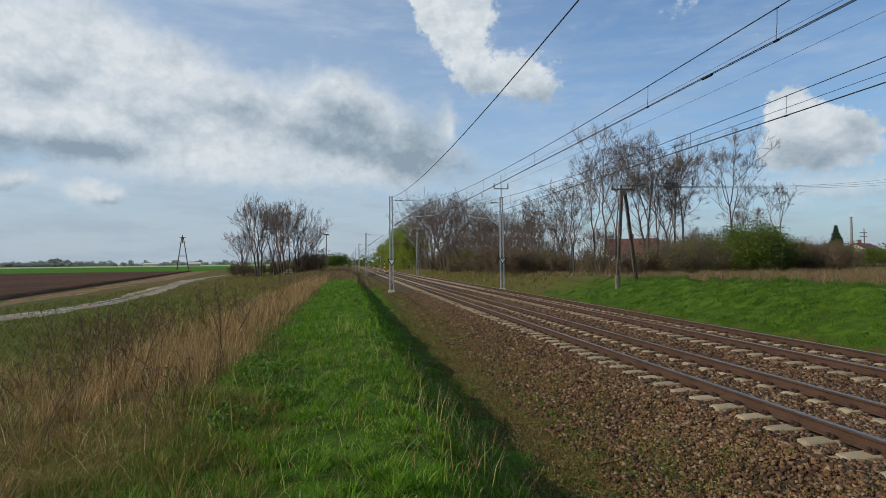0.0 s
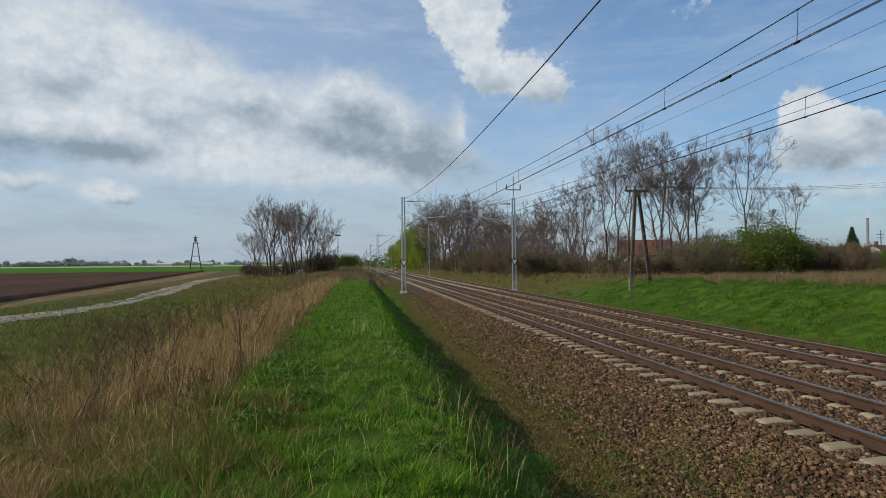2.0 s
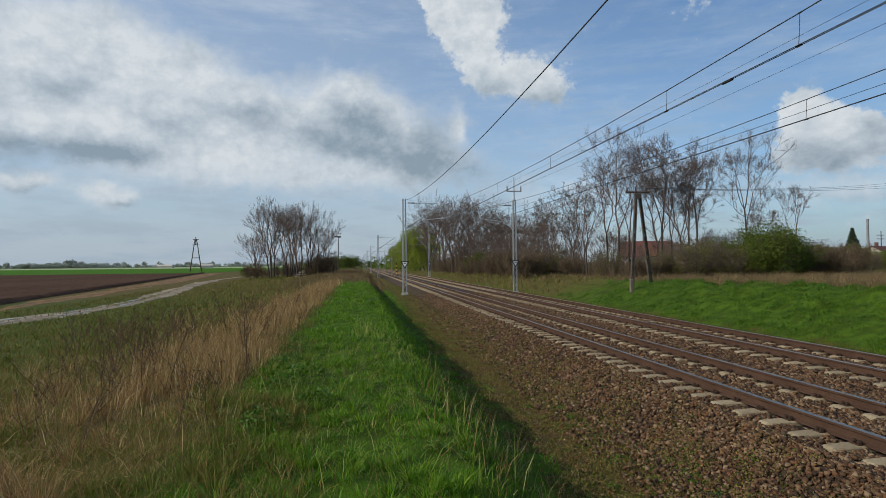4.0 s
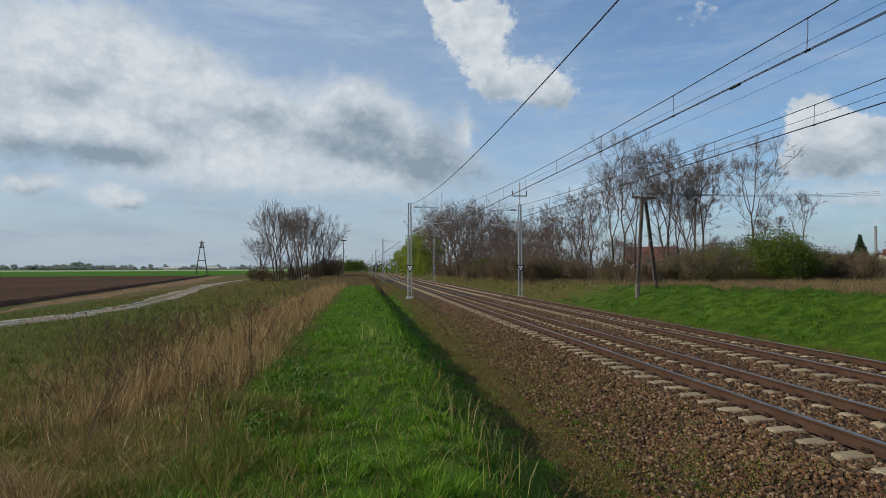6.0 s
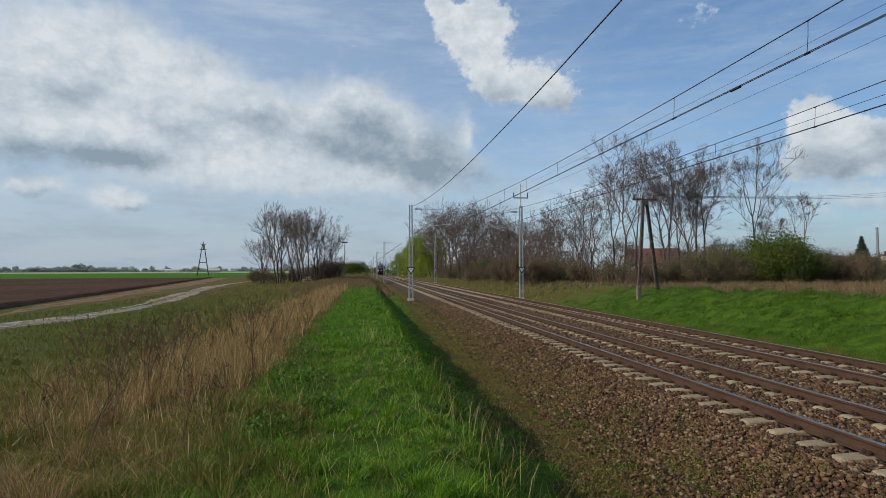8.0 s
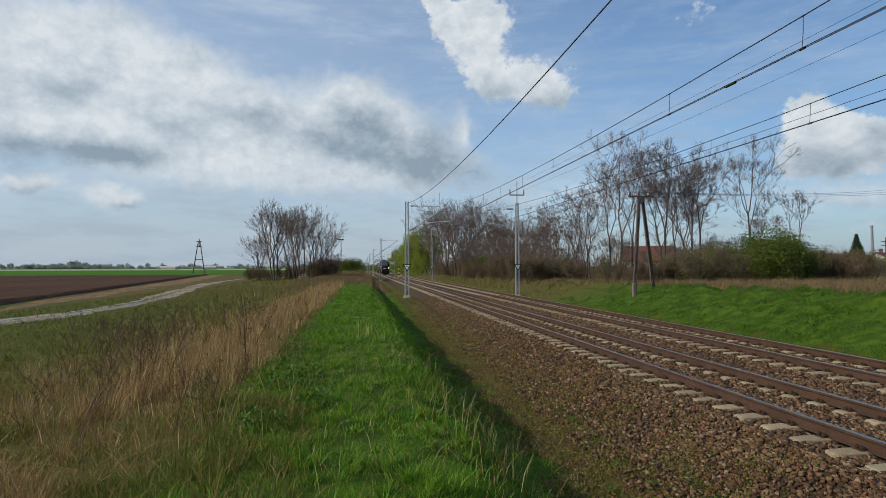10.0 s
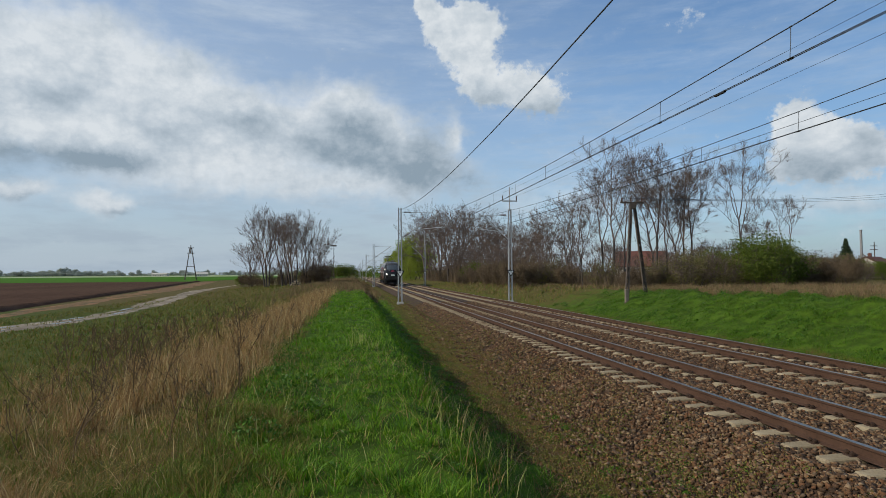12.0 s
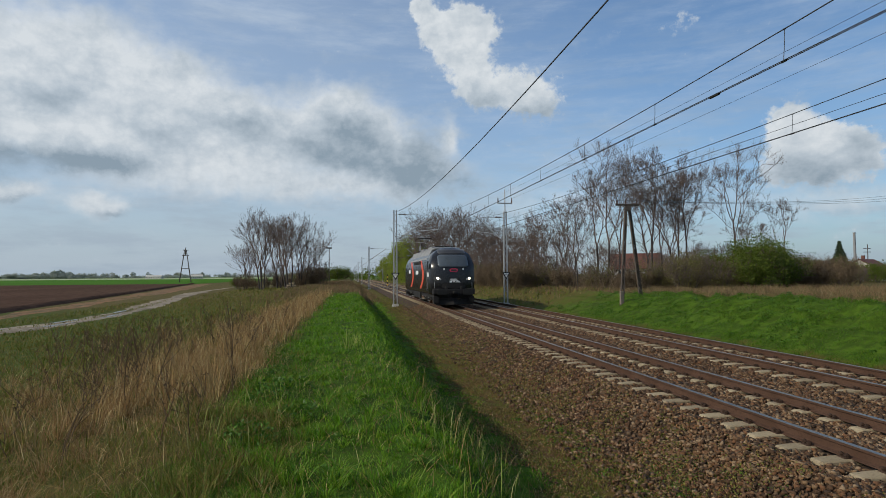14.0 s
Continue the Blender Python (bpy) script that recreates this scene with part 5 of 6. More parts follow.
M_PANE = material("window_glass", [(0.03, 0.035, 0.04), (0.035, 0.04, 0.045), (0.04, 0.045, 0.05)], 1.0, 5.0, 0.1, spec=0.8)


def house(x, y, turn, w, d, h, rh, roof_mat, label, chimneys=1):
    z = float(ground_z(x, y))
    ho = empty("house", pose(x, y, z, 0, 0, turn), label, "house", "houses behind the trees")
    part("wall", add_box(bmesh.new(), (-w / 2, -d / 2, -0.3), (w / 2, d / 2, h)), M_RENDER, ho, "pale rendered walls")
    bm = bmesh.new()
    o = 0.4
    add_loft(bm, [[(-w / 2 - o, -d / 2 - o, h), (-w / 2 - o, -d / 2 - o, h - 0.15), (-w / 2 - o, 0, h + rh - 0.12), (-w / 2 - o, d / 2 + o, h - 0.15), (-w / 2 - o, d / 2 + o, h), (-w / 2 - o, 0, h + rh)],
                  [(w / 2 + o, -d / 2 - o, h), (w / 2 + o, -d / 2 - o, h - 0.15), (w / 2 + o, 0, h + rh - 0.12), (w / 2 + o, d / 2 + o, h - 0.15), (w / 2 + o, d / 2 + o, h), (w / 2 + o, 0, h + rh)]])
    rf = part("roof", bm, roof_mat, ho)
    for s in (-1, 1):
        bm = bmesh.new()
        add_loft(bm, [[(s * w / 2, -d / 2, h - 0.02), (s * w / 2, d / 2, h - 0.02), (s * w / 2, 0, h + rh - 0.2)], [(s * (w / 2 - 0.25), -d / 2, h - 0.02), (s * (w / 2 - 0.25), d / 2, h - 0.02), (s * (w / 2 - 0.25), 0, h + rh - 0.2)]])
        part("gable", bm, M_RENDER, ho)
    for k in range(chimneys):
        part("chimney", add_box(bmesh.new(), (-0.3 + 2 * k, 0.3, h + rh - 0.9), (0.3 + 2 * k, 0.9, h + rh + 0.8), 0.03), M_TILE, rf)
    n = max(2, int(w / 2.6))
    for k in range(n):
        cx = -w / 2 + w * (k + 0.5) / n
        wd = part("window", add_box(bmesh.new(), (cx - 0.55, -d / 2 - 0.05, 1.0), (cx + 0.55, -d / 2 + 0.02, 2.3), 0.01), M_WHITE, ho)
        part("pane", add_box(bmesh.new(), (cx - 0.46, -d / 2 - 0.065, 1.09), (cx + 0.46, -d / 2 - 0.052, 2.21)), M_PANE, wd)
    for s in (-1, 1):
        wd = part("window", add_box(bmesh.new(), (s * w / 2 - 0.05, -0.6, 1.1), (s * w / 2 + 0.05, 0.6, 2.4), 0.01), M_WHITE, ho)
        part("pane", add_box(bmesh.new(), (s * (w / 2 + 0.052) - 0.007, -0.5, 1.2), (s * (w / 2 + 0.052) + 0.007, 0.5, 2.3)), M_PANE, wd)


house(48.5, 94, -20, 8, 7, 2.7, 2.6, M_TILE, "house with a dull red tiled roof behind bare trees")
house(112, 112, 30, 10, 8, 2.0, 2.7, M_TILE, "pale house with a red tiled roof")
house(101, 116, 10, 12, 7, 2.2, 2.2, M_SLATE, "low house with a dark grey roof")
house(82, 106, 0, 5, 4, 1.8, 1.3, M_SLATE, "small shed with a grey roof among bushes", 0)
house(-213, 880, 10, 16, 9, 3.4, 2.6, M_RENDER, "distant white farm building across the fields", 0)
house(-306, 1000, -5, 24, 10, 3.6, 2.2, M_RENDER, "distant long white shed across the fields", 0)

M_CHIMNEY = material("sooty_grey_concrete", [(0.20, 0.20, 0.21), (0.24, 0.24, 0.245), (0.15, 0.15, 0.155)], 0.5, 6.0, 0.9)
ch = empty("factory_chimney", pose(195, 200, 0), "tall grey concrete chimney beyond the houses", "chimney")
part("shaft", add_rod(bmesh.new(), (0, 0, -1), (0, 0, 17.6), 0.52, 0.42, 14), M_CHIMNEY, ch)
part("rim", add_rod(bmesh.new(), (0, 0, 17.2), (0, 0, 17.7), 0.50, 0.50, 14), M_CHIMNEY, ch)
fp_ = empty("wooden_pole", pose(140.5, 140, 0), "dark wooden utility pole with two crossarms", "utility pole")
part("post", add_rod(bmesh.new(), (0, 0, -1), (0, 0, 9.8), 0.14, 0.1), M_OLDPOLE, fp_)
for zz in (8.6, 7.6):
    part("crossarm", add_box(bmesh.new(), (-1.3, -0.08, zz), (0.9, 0.08, zz + 0.16)), M_OLDPOLE, fp_)


def fir_tree(x, y, h):
    rng = np.random.default_rng(9)
    ob = empty("fir_tree", pose(x, y, float(ground_z(x, y))), "dark green fir near the houses", "fir tree")
    part("trunk", add_rod(bmesh.new(), (0, 0, -0.2), (0, 0, h * 0.97), 0.16, 0.03), M_BARK, ob)
    hp = Heap()
    for k in range(16):
        f = k / 15
        z, r = h * (0.12 + 0.86 * f), (1 - f) * h * 0.30 + 0.15
        for j in range(11):
            a = 6.28 * (j + rng.random()) / 11
            rr = r * rng.uniform(0.7, 1.15)
            tip = np.array([math.cos(a) * rr, math.sin(a) * rr, z - 0.22 * rr])
            pts = np.linspace(np.array([0, 0, z]), tip, 8)[1:]
            cl = np.repeat(pts, 14, axis=0) + rng.normal(0, 0.10, (len(pts) * 14, 3))
            add_leaves(hp, cl, 0.16, rng)
    part("crown", hp.mesh("crown", M_FIR), None, ob)


fir_tree(112.9, 120, 9.0)


def far_wood(name, spots, count, size, seed, label, mat):
    """Distant belts of trees: many clumps of foliage in uneven heaps; x, y, half length, height."""
    rng = np.random.default_rng(seed)
    hp = Heap()
    for x, y, half, h in spots:
        n = int(count * half / 60)
        crowns = max(3, int(half / (h * 0.35)))
        cx = rng.uniform(-half, half, crowns)
        ch_ = h * rng.uniform(0.55, 1.0, crowns) * (1 - 0.4 * np.abs(cx / half) ** 3)
        w = rng.integers(0, crowns, n)
        u = rng.normal(0, 1, (n, 3))
        u /= np.linalg.norm(u, axis=1)[:, None]
        u *= rng.random((n, 1)) ** 0.33
        pts = np.stack([x + cx[w] + u[:, 0] * h * 0.45, y + u[:, 1] * h * 0.5 + rng.normal(0, h * 0.4, crowns)[w], -0.9 + ch_[w] * (0.5 + 0.5 * u[:, 2])], 1)
        add_leaves(hp, pts, size * h / 10, rng)
    tagged(new(name, hp.mesh(name, mat)), label, "woods", kind="stuff")


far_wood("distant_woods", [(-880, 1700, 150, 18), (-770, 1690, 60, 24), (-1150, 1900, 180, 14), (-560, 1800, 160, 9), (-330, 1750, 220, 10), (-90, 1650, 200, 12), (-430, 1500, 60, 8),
                           (240, 1500, 200, 14), (-25, 700, 35, 9), (-700, 1600, 120, 13), (-620, 1640, 90, 10), (-470, 1650, 110, 9), (-250, 1600, 120, 11), (-150, 1550, 90, 10), (-520, 1780, 640, 17)], 1500, 1.1, 11, "low belts of distant trees on the horizon, coloured pale for haze", M_FARWOOD)
far_wood("distant_green_trees", [(-13, 300, 22, 7), (-6, 240, 9, 6.5), (13.5, 330, 12, 9), (15, 420, 14, 10), (-3, 420, 14, 8), (24, 280, 14, 12), (190, 175, 16, 6), (150, 190, 30, 7), (205, 190, 12, 10), (120, 150, 20, 6), (90, 125, 12, 4.5), (75, 118, 14, 4), (66, 130, 10, 5), (105, 128, 14, 4.5)], 2600, 0.45, 12,
         "fresh green trees and hedges in the distance", M_LEAF)
far_wood("distant_brown_trees", [(34, 200, 18, 14), (30, 240, 14, 14), (40, 150, 16, 12), (-10, 190, 10, 6)], 2600, 0.30, 13, "leafless brown woodland behind the line", M_TWIGBROWN)



def log_pile(x, y):
    """A low stack of cut logs with pale sawn ends."""
    z = float(ground_z(x, y))
    ob = empty("log_pile", pose(x, y, z, 0, 0, 12), "low stack of cut logs with pale sawn ends by the trees", "log pile")
    rng = random.Random(3)
    for row, n in ((0, 5), (1, 4), (2, 2)):
        for k in range(n):
            rr = rng.uniform(0.16, 0.20)
            cx, cz = (k - (n - 1) / 2) * 0.41 + rng.uniform(-0.03, 0.03), 0.18 + 0.33 * row
            log = part("log", add_rod(bmesh.new(), (cx, -0.7 + rng.uniform(-0.1, 0.1), cz), (cx, 0.9, cz), rr, rr * 0.92, 10), M_BARK, ob)
            part("sawn_end", add_rod(bmesh.new(), (cx, -0.84, cz), (cx, -0.6, cz), rr * 0.88, rr * 0.88, 10), M_SAWN, log, "pale sawn end")


M_SAWN = material("sawn_wood", [(0.46, 0.34, 0.20), (0.52, 0.39, 0.24), (0.36, 0.26, 0.15)], 4.0, 30.0, 0.85)
log_pile(-9.9, 104)

# ---------------------------------------------------------------- grass, weeds and stones (too many to count)


def patch(x, y, scale, seed=0.0):
    """Smooth pseudo-random field from 0 to 1."""
    return 0.5 + 0.25 * (np.sin(x / scale * 2.1 + seed + 1.7 * np.sin(y / scale * 1.3 + seed)) + np.sin(y / scale * 1.7 - seed + 1.3 * np.sin(x / scale * 1.1 + 2 * seed)))


def blades(rng, x, y, h, w, lean=0.35, z=None, a=None):
    """Tapered, bent grass blades as one mesh's vertices and faces."""
    n = len(x)
    z = ground_z(x, y) - 0.02 if z is None else z
    a = rng.uniform(0, 6.283, n) if a is None else a
    d = np.stack([np.cos(a), np.sin(a)], 1) * (h * lean * rng.uniform(0.2, 1.3, n))[:, None]
    b = rng.uniform(0, 6.283, n)
    s = np.stack([np.cos(b), np.sin(b), np.zeros(n)], 1) * (w / 2)[:, None]
    base = np.stack([x, y, z], 1)
    mid = base + np.stack([d[:, 0] * 0.35, d[:, 1] * 0.35, h * 0.58], 1)
    tip = base + np.stack([d[:, 0], d[:, 1], h * 0.97], 1)
    v = np.stack([base - s, base + s, mid + s * 0.75, mid - s * 0.75, tip], 1).reshape(-1, 3)
    k = np.arange(n)[:, None] * 5
    return v, k + [[0, 1, 2, 3]], k + [[3, 2, 4]]


def scatter(rng, x0, x1, y0, y1, per_m2):
    n = int((x1 - x0) * (y1 - y0) * per_m2)
    return rng.uniform(x0, x1, n), rng.uniform(y0, y1, n)


def tufts(rng, cx, cy, per, r, h, w, lean, wild=0.6):
    """Clumps of blades that spread outwards from their middles."""
    n = len(cx) * per
    k = np.repeat(np.arange(len(cx)), per)
    a = rng.uniform(0, 6.283, n)
    d = np.abs(rng.normal(0, 1, n)) * np.broadcast_to(r, len(cx))[k]
    x, y = cx[k] + np.cos(a) * d, cy[k] + np.sin(a) * d
    hh = np.broadcast_to(h, len(cx))[k] * rng.uniform(0.45, 1.15, n)
    return blades(rng, x, y, hh, w * rng.uniform(0.6, 1.4, n), lean, None, a + rng.normal(0, wild, n))


def lush_grass():
    rng = np.random.default_rng(1)
    hp = Heap()
    for y0, y1, dens, w in ((-8, 2.6, 160, 0.012), (2.6, 5, 800, 0.006), (5, 8, 650, 0.0075), (8, 14, 480, 0.010), (14, 26, 300, 0.016), (26, 64, 130, 0.028)):
        x, y = scatter(rng, -3.4, 3.3, y0, y1, dens)
        edge = -1.65 + 0.9 * (patch(x, y, 1.3, 2.0) - 0.5) - np.clip((7.5 - y) * 0.35, 0, 1.2)
        keep = (x > edge) & (x < 2.75 + 0.6 * (patch(x, y, 0.9, 4.0) - 0.5)) & (rng.random(len(x)) < 0.25 + 0.9 * patch(x, y, 0.33, 1.0))
        x, y = x[keep], y[keep]
        fade = rng.random(len(x)) > np.clip((y - 50) / 14, 0, 1)
        x, y = x[fade], y[fade]
        tuft = patch(x, y, 0.55, 5.0)
        fine_tuft = patch(x, y, 0.19, 7.0)
        h = (0.03 + 0.11 * tuft ** 3 + 0.09 * fine_tuft ** 3 + 0.03 * patch(x, y, 2.3, 3.0)) * rng.uniform(0.4, 1.35, len(x))
        h *= np.where(x > 1.7, 0.7, 1.0) * np.clip(0.55 + 0.05 * y, 0.7, 1.0)
        hp.add(*blades(rng, x, y, h, w * rng.uniform(0.7, 1.4, len(x)), 0.95))
    for y0, y1, dens, per, w in ((2.6, 6, 26, 46, 0.0065), (6, 11, 17, 36, 0.009), (11, 22, 8, 26, 0.015), (22, 45, 3.0, 20, 0.028)):
        x, y = scatter(rng, -2.6, 2.6, y0, y1, dens)
        keep = (x > -1.6 - np.clip((7.5 - y) * 0.35, 0, 1.2) + 0.8 * (patch(x, y, 1.3, 2.0) - 0.5)) & (rng.random(len(x)) < 0.25 + patch(x, y, 0.8, 6.0))
        x, y = x[keep], y[keep]
        hp.add(*tufts(rng, x, y, per, rng.uniform(0.025, 0.07, len(x)), rng.uniform(0.06, 0.20, len(x)) * (0.4 + 0.8 * patch(x, y, 0.7, 3.0)) * np.where(x > 1.7, 0.6, 1.0), w * 1.15, 1.05))
    tagged(new("lush_grass", hp.mesh("lush_grass", M_GRASS)), "lush bright green grass on the crest of the bank", "grass", kind="stuff")


def bank_grass():
    rng = np.random.default_rng(2)
    hp = Heap()
    for x0, x1, y0, y1, dens, w in ((13.6, 19.2, 10, 24, 620, 0.014), (13.6, 19.4, 24, 48, 290, 0.022)):
        x, y = scatter(rng, x0, x1, y0, y1, dens)
        keep = rng.random(len(x)) < 0.3 + patch(x, y, 0.9, 1.0) - np.clip((y - 30) / 12, 0, 0.95)
        x, y = x[keep], y[keep]
        hp.add(*blades(rng, x, y, (0.02 + 0.05 * patch(x, y, 0.8, 2.0) + 0.07 * patch(x, y, 0.3, 2.0) ** 2) * rng.uniform(0.6, 1.4, len(x)), w * rng.uniform(0.7, 1.3, len(x)), 0.8))
    tagged(new("bank_grass", hp.mesh("bank_grass", M_BANKGRASS)), "short green grass on the bank beyond the tracks", "grass", kind="stuff")


def meadow_grass():
    rng = np.random.default_rng(3)
    hp = Heap()
    for x0, x1, y0, y1, dens, w in ((-9, -1.0, -8, 2.8, 130, 0.014), (-6, -0.6, 2.8, 7, 900, 0.006), (-12, -1.0, 7, 14, 260, 0.011), (-16, -1.5, 14, 30, 100, 0.02), (-24, -1.5, 30, 75, 30, 0.04), (-20, -2, 75, 130, 9, 0.08)):
        x, y = scatter(rng, x0, x1, y0, y1, dens)
        x0_ = road_mid(y)
        dry = np.clip((x + 5.4) / 2.0, 0, 1) * (y > 7.5)
        off = np.abs(x - x0_)
        keep = ((off > 1.55) | (off < 0.4)) & (rng.random(len(x)) < (0.35 + 0.7 * patch(x, y, 0.7, 6.0)) * (1 - 0.65 * dry))
        x, y = x[keep], y[keep]
        hp.add(*blades(rng, x, y, (0.05 + 0.12 * patch(x, y, 0.8, 2.0) + 0.14 * patch(x, y, 0.24, 3.0) ** 2) * rng.uniform(0.6, 1.4, len(x)), w * rng.uniform(0.7, 1.3, len(x)), 0.9))
    for x0, x1, y0, y1, dens, per, w in ((-6, -0.8, 2.8, 8, 20, 46, 0.0075), (-11, -1.5, 8, 20, 3.2, 30, 0.014), (-14, -7, 20, 45, 1.0, 22, 0.03)):
        x, y = scatter(rng, x0, x1, y0, y1, dens)
        keep = rng.random(len(x)) < np.clip(1.6 * patch(x, y, 1.2, 4.0) - 0.3, 0, 1)
        x, y = x[keep], y[keep]
        hp.add(*tufts(rng, x, y, per, rng.uniform(0.04, 0.10, len(x)), rng.uniform(0.12, 0.30, len(x)), w, 0.9))
    x, y = scatter(rng, 13.7, 22, 44, 110, 13)
    keep = rng.random(len(x)) < 0.2 + 0.8 * patch(x, y, 1.5, 3.0)
    x, y = x[keep], y[keep]
    hp.add(*blades(rng, x, y, rng.uniform(0.08, 0.4, len(x)), 0.06 * rng.uniform(0.5, 1.3, len(x)), 0.8))
    # ditch floor and cinders' edge
    for y0, y1, dens, w in ((4, 9, 420, 0.008), (9, 20, 150, 0.014), (20, 70, 50, 0.035)):
        x, y = scatter(rng, 2.4, 5.4, y0, y1, dens * 1.6)
        keep = rng.random(len(x)) < 1.9 * (0.6 * patch(x, y, 0.6, 8.0) + 0.4 * patch(x, y, 0.2, 3.0) - 0.27) - np.clip((x - 4.7) * 0.8, 0, 1)
        x, y = x[keep], y[keep]
        z = np.maximum(ground_z(x, y), np.where(x > 4.2, ballast_z(x, y), -9)) - 0.01
        hp.add(*blades(rng, x, y, 0.03 + 0.07 * rng.random(len(x)), w * rng.uniform(0.7, 1.3, len(x)), 1.0, z))
    tagged(new("meadow_grass", hp.mesh("meadow_grass", M_GRASSDK)), "rough green meadow grass among dry stems", "grass", kind="stuff")


def dry_grass():
    rng = np.random.default_rng(4)
    hp = Heap()
    for x0, x1, y0, y1, dens, w in ((-9, -1.6, -8, 2.8, 60, 0.012), (-7, -0.8, 2.8, 7.5, 420, 0.0045), (-9, -1.2, 7.5, 14, 330, 0.006), (-10, -1.3, 14, 28, 150, 0.011), (-11, -1.3, 28, 60, 60, 0.02)):
        x, y = scatter(rng, x0, x1, y0, y1, dens)
        edge = -1.75 + 0.9 * (patch(x, y, 1.3, 2.0) - 0.5)
        main = np.clip((edge - x) / 0.4, 0, 1) * np.clip((x + 5.6) / 2.4, 0.13, 1) * np.clip((y - 6.0) / 3.0, 0.12, 1)
        near = np.clip((-2.9 - x) / 0.8, 0, 1) * (y < 7.5) * np.where(y < 2.8, 2.0, 1.0) * np.clip(2.4 * (patch(x, y, 0.9, 9.0) - 0.5), 0.05, 0.8)
        keep = rng.random(len(x)) < np.maximum(main * np.clip(1.5 * patch(x, y, 0.6, 3.0) * (0.4 + patch(x, y, 0.22, 5.0)), 0.1, 1), near)
        x, y = x[keep], y[keep]
        tall = np.clip((y - 6.5) / 3.5, 0.42, 1) * np.clip((x + 7.0) / 3.5, 0.4, 1)
        h = (0.30 + 0.42 * patch(x, y, 1.1, 7.0)) * tall * rng.uniform(0.5, 1.35, len(x))
        h *= 0.45 + 0.9 * patch(x, y, 0.28, 4.0)
        hp.add(*blades(rng, x, y, h, w * rng.uniform(0.7, 1.4, len(x)), 0.5 if y0 > 7 else 0.95))
    for x0, x1, y0, y1, dens, per, w in ((-6.5, -2.4, 2.8, 8, 6, 60, 0.0055), (-8, -1.9, 8, 16, 7, 46, 0.008), (-9, -1.8, 16, 40, 2.6, 36, 0.017)):
        x, y = scatter(rng, x0, x1, y0, y1, dens)
        keep = rng.random(len(x)) < np.clip(1.8 * patch(x, y, 1.0, 9.0) - 0.45, 0, 1) * np.clip((x + 6.0) / 2.5, 0.1, 1)
        x, y = x[keep], y[keep]
        hp.add(*tufts(rng, x, y, per, rng.uniform(0.05, 0.13, len(x)), rng.uniform(0.22, 0.66, len(x)) * np.where(y < 7.5, 0.7, 1.15), w, 0.7))
    # bleached clumps close by
    x, y = scatter(rng, -4.4, -1.7, 3.6, 5.6, 9)
    keep = rng.random(len(x)) < np.clip((-0.35 * y - 0.55 - x) / 0.5, 0, 1)
    x, y = x[keep], y[keep]
    hp.add(*tufts(rng, x, y, 70, rng.uniform(0.05, 0.12, len(x)), rng.uniform(0.22, 0.48, len(x)), 0.006, 0.7))
    # tangles of fallen stems
    x, y = scatter(rng, -8, -1.8, 3.2, 16, 26)
    hp.add(*blades(rng, x, y, rng.uniform(0.06, 0.2, len(x)), np.full(len(x), 0.007), 4.5, ground_z(x, y) + rng.uniform(0.02, 0.2, len(x))))
    # flattened straw and a few pale stems in the green
    x, y = scatter(rng, -7, 3.0, 3.0, 13, 42)
    hp.add(*blades(rng, x, y, rng.uniform(0.08, 0.24, len(x)), np.full(len(x), 0.005), 1.6))
    x, y = scatter(rng, 0.7, 2.4, 3.5, 12, 9)
    hp.add(*blades(rng, x, y, rng.uniform(0.3, 0.62, len(x)), np.full(len(x), 0.006), 0.8))
    tagged(new("dry_grass", hp.mesh("dry_grass", M_STRAW)), "tall rust-brown dry grass along the verge", "dry grass", kind="stuff")


def bank_dry_grass():
    rng = np.random.default_rng(14)
    hp = Heap()
    # the strip of tall dry grass above the far bank
    for y0, y1, dens, w in ((18, 48, 95, 0.016), (48, 120, 22, 0.04)):
        x, y = scatter(rng, 17.5, 40, y0, y1, dens)
        lim = 18.7 + 0.01 * y + 1.2 * (patch(x, y, 2.0, 1.0) - 0.5) - np.clip((y - 45) / 6, 0, 1.5)
        keep = (x > lim) & (rng.random(len(x)) < 0.15 + 0.75 * patch(x, y, 0.9, 2.0))
        x, y = x[keep], y[keep]
        hp.add(*blades(rng, x, y, (0.10 + 0.38 * patch(x, y, 0.7, 3.0)) * rng.uniform(0.4, 1.4, len(x)), w * rng.uniform(0.7, 1.4, len(x)), 0.9))
    x, y = scatter(rng, 14.5, 24, 42, 100, 16)
    keep = rng.random(len(x)) < np.clip(1.5 * patch(x, y, 1.3, 5.0) - 0.2, 0, 1) * np.clip((y - 40) / 14, 0, 1)
    x, y = x[keep], y[keep]
    hp.add(*blades(rng, x, y, rng.uniform(0.1, 0.45, len(x)), 0.05 * rng.uniform(0.5, 1.3, len(x)), 0.9))
    # the near crest turns dry further on
    x, y = scatter(rng, -12, 3.0, 52, 170, 20)
    keep = rng.random(len(x)) < np.clip((y - 50) / 16, 0, 1) * np.clip((x + 11) / 5, 0, 1) * (0.4 + 0.6 * patch(x, y, 2.0, 3.0))
    x, y = x[keep], y[keep]
    hp.add(*blades(rng, x, y, rng.uniform(0.12, 0.5, len(x)), 0.05 * rng.uniform(0.5, 1.3, len(x)), 0.6))
    tagged(new("bank_dry_grass", hp.mesh("bank_dry_grass", M_STRAWDULL)), "dull brown dry grass on the banks farther off", "dry grass", kind="stuff")


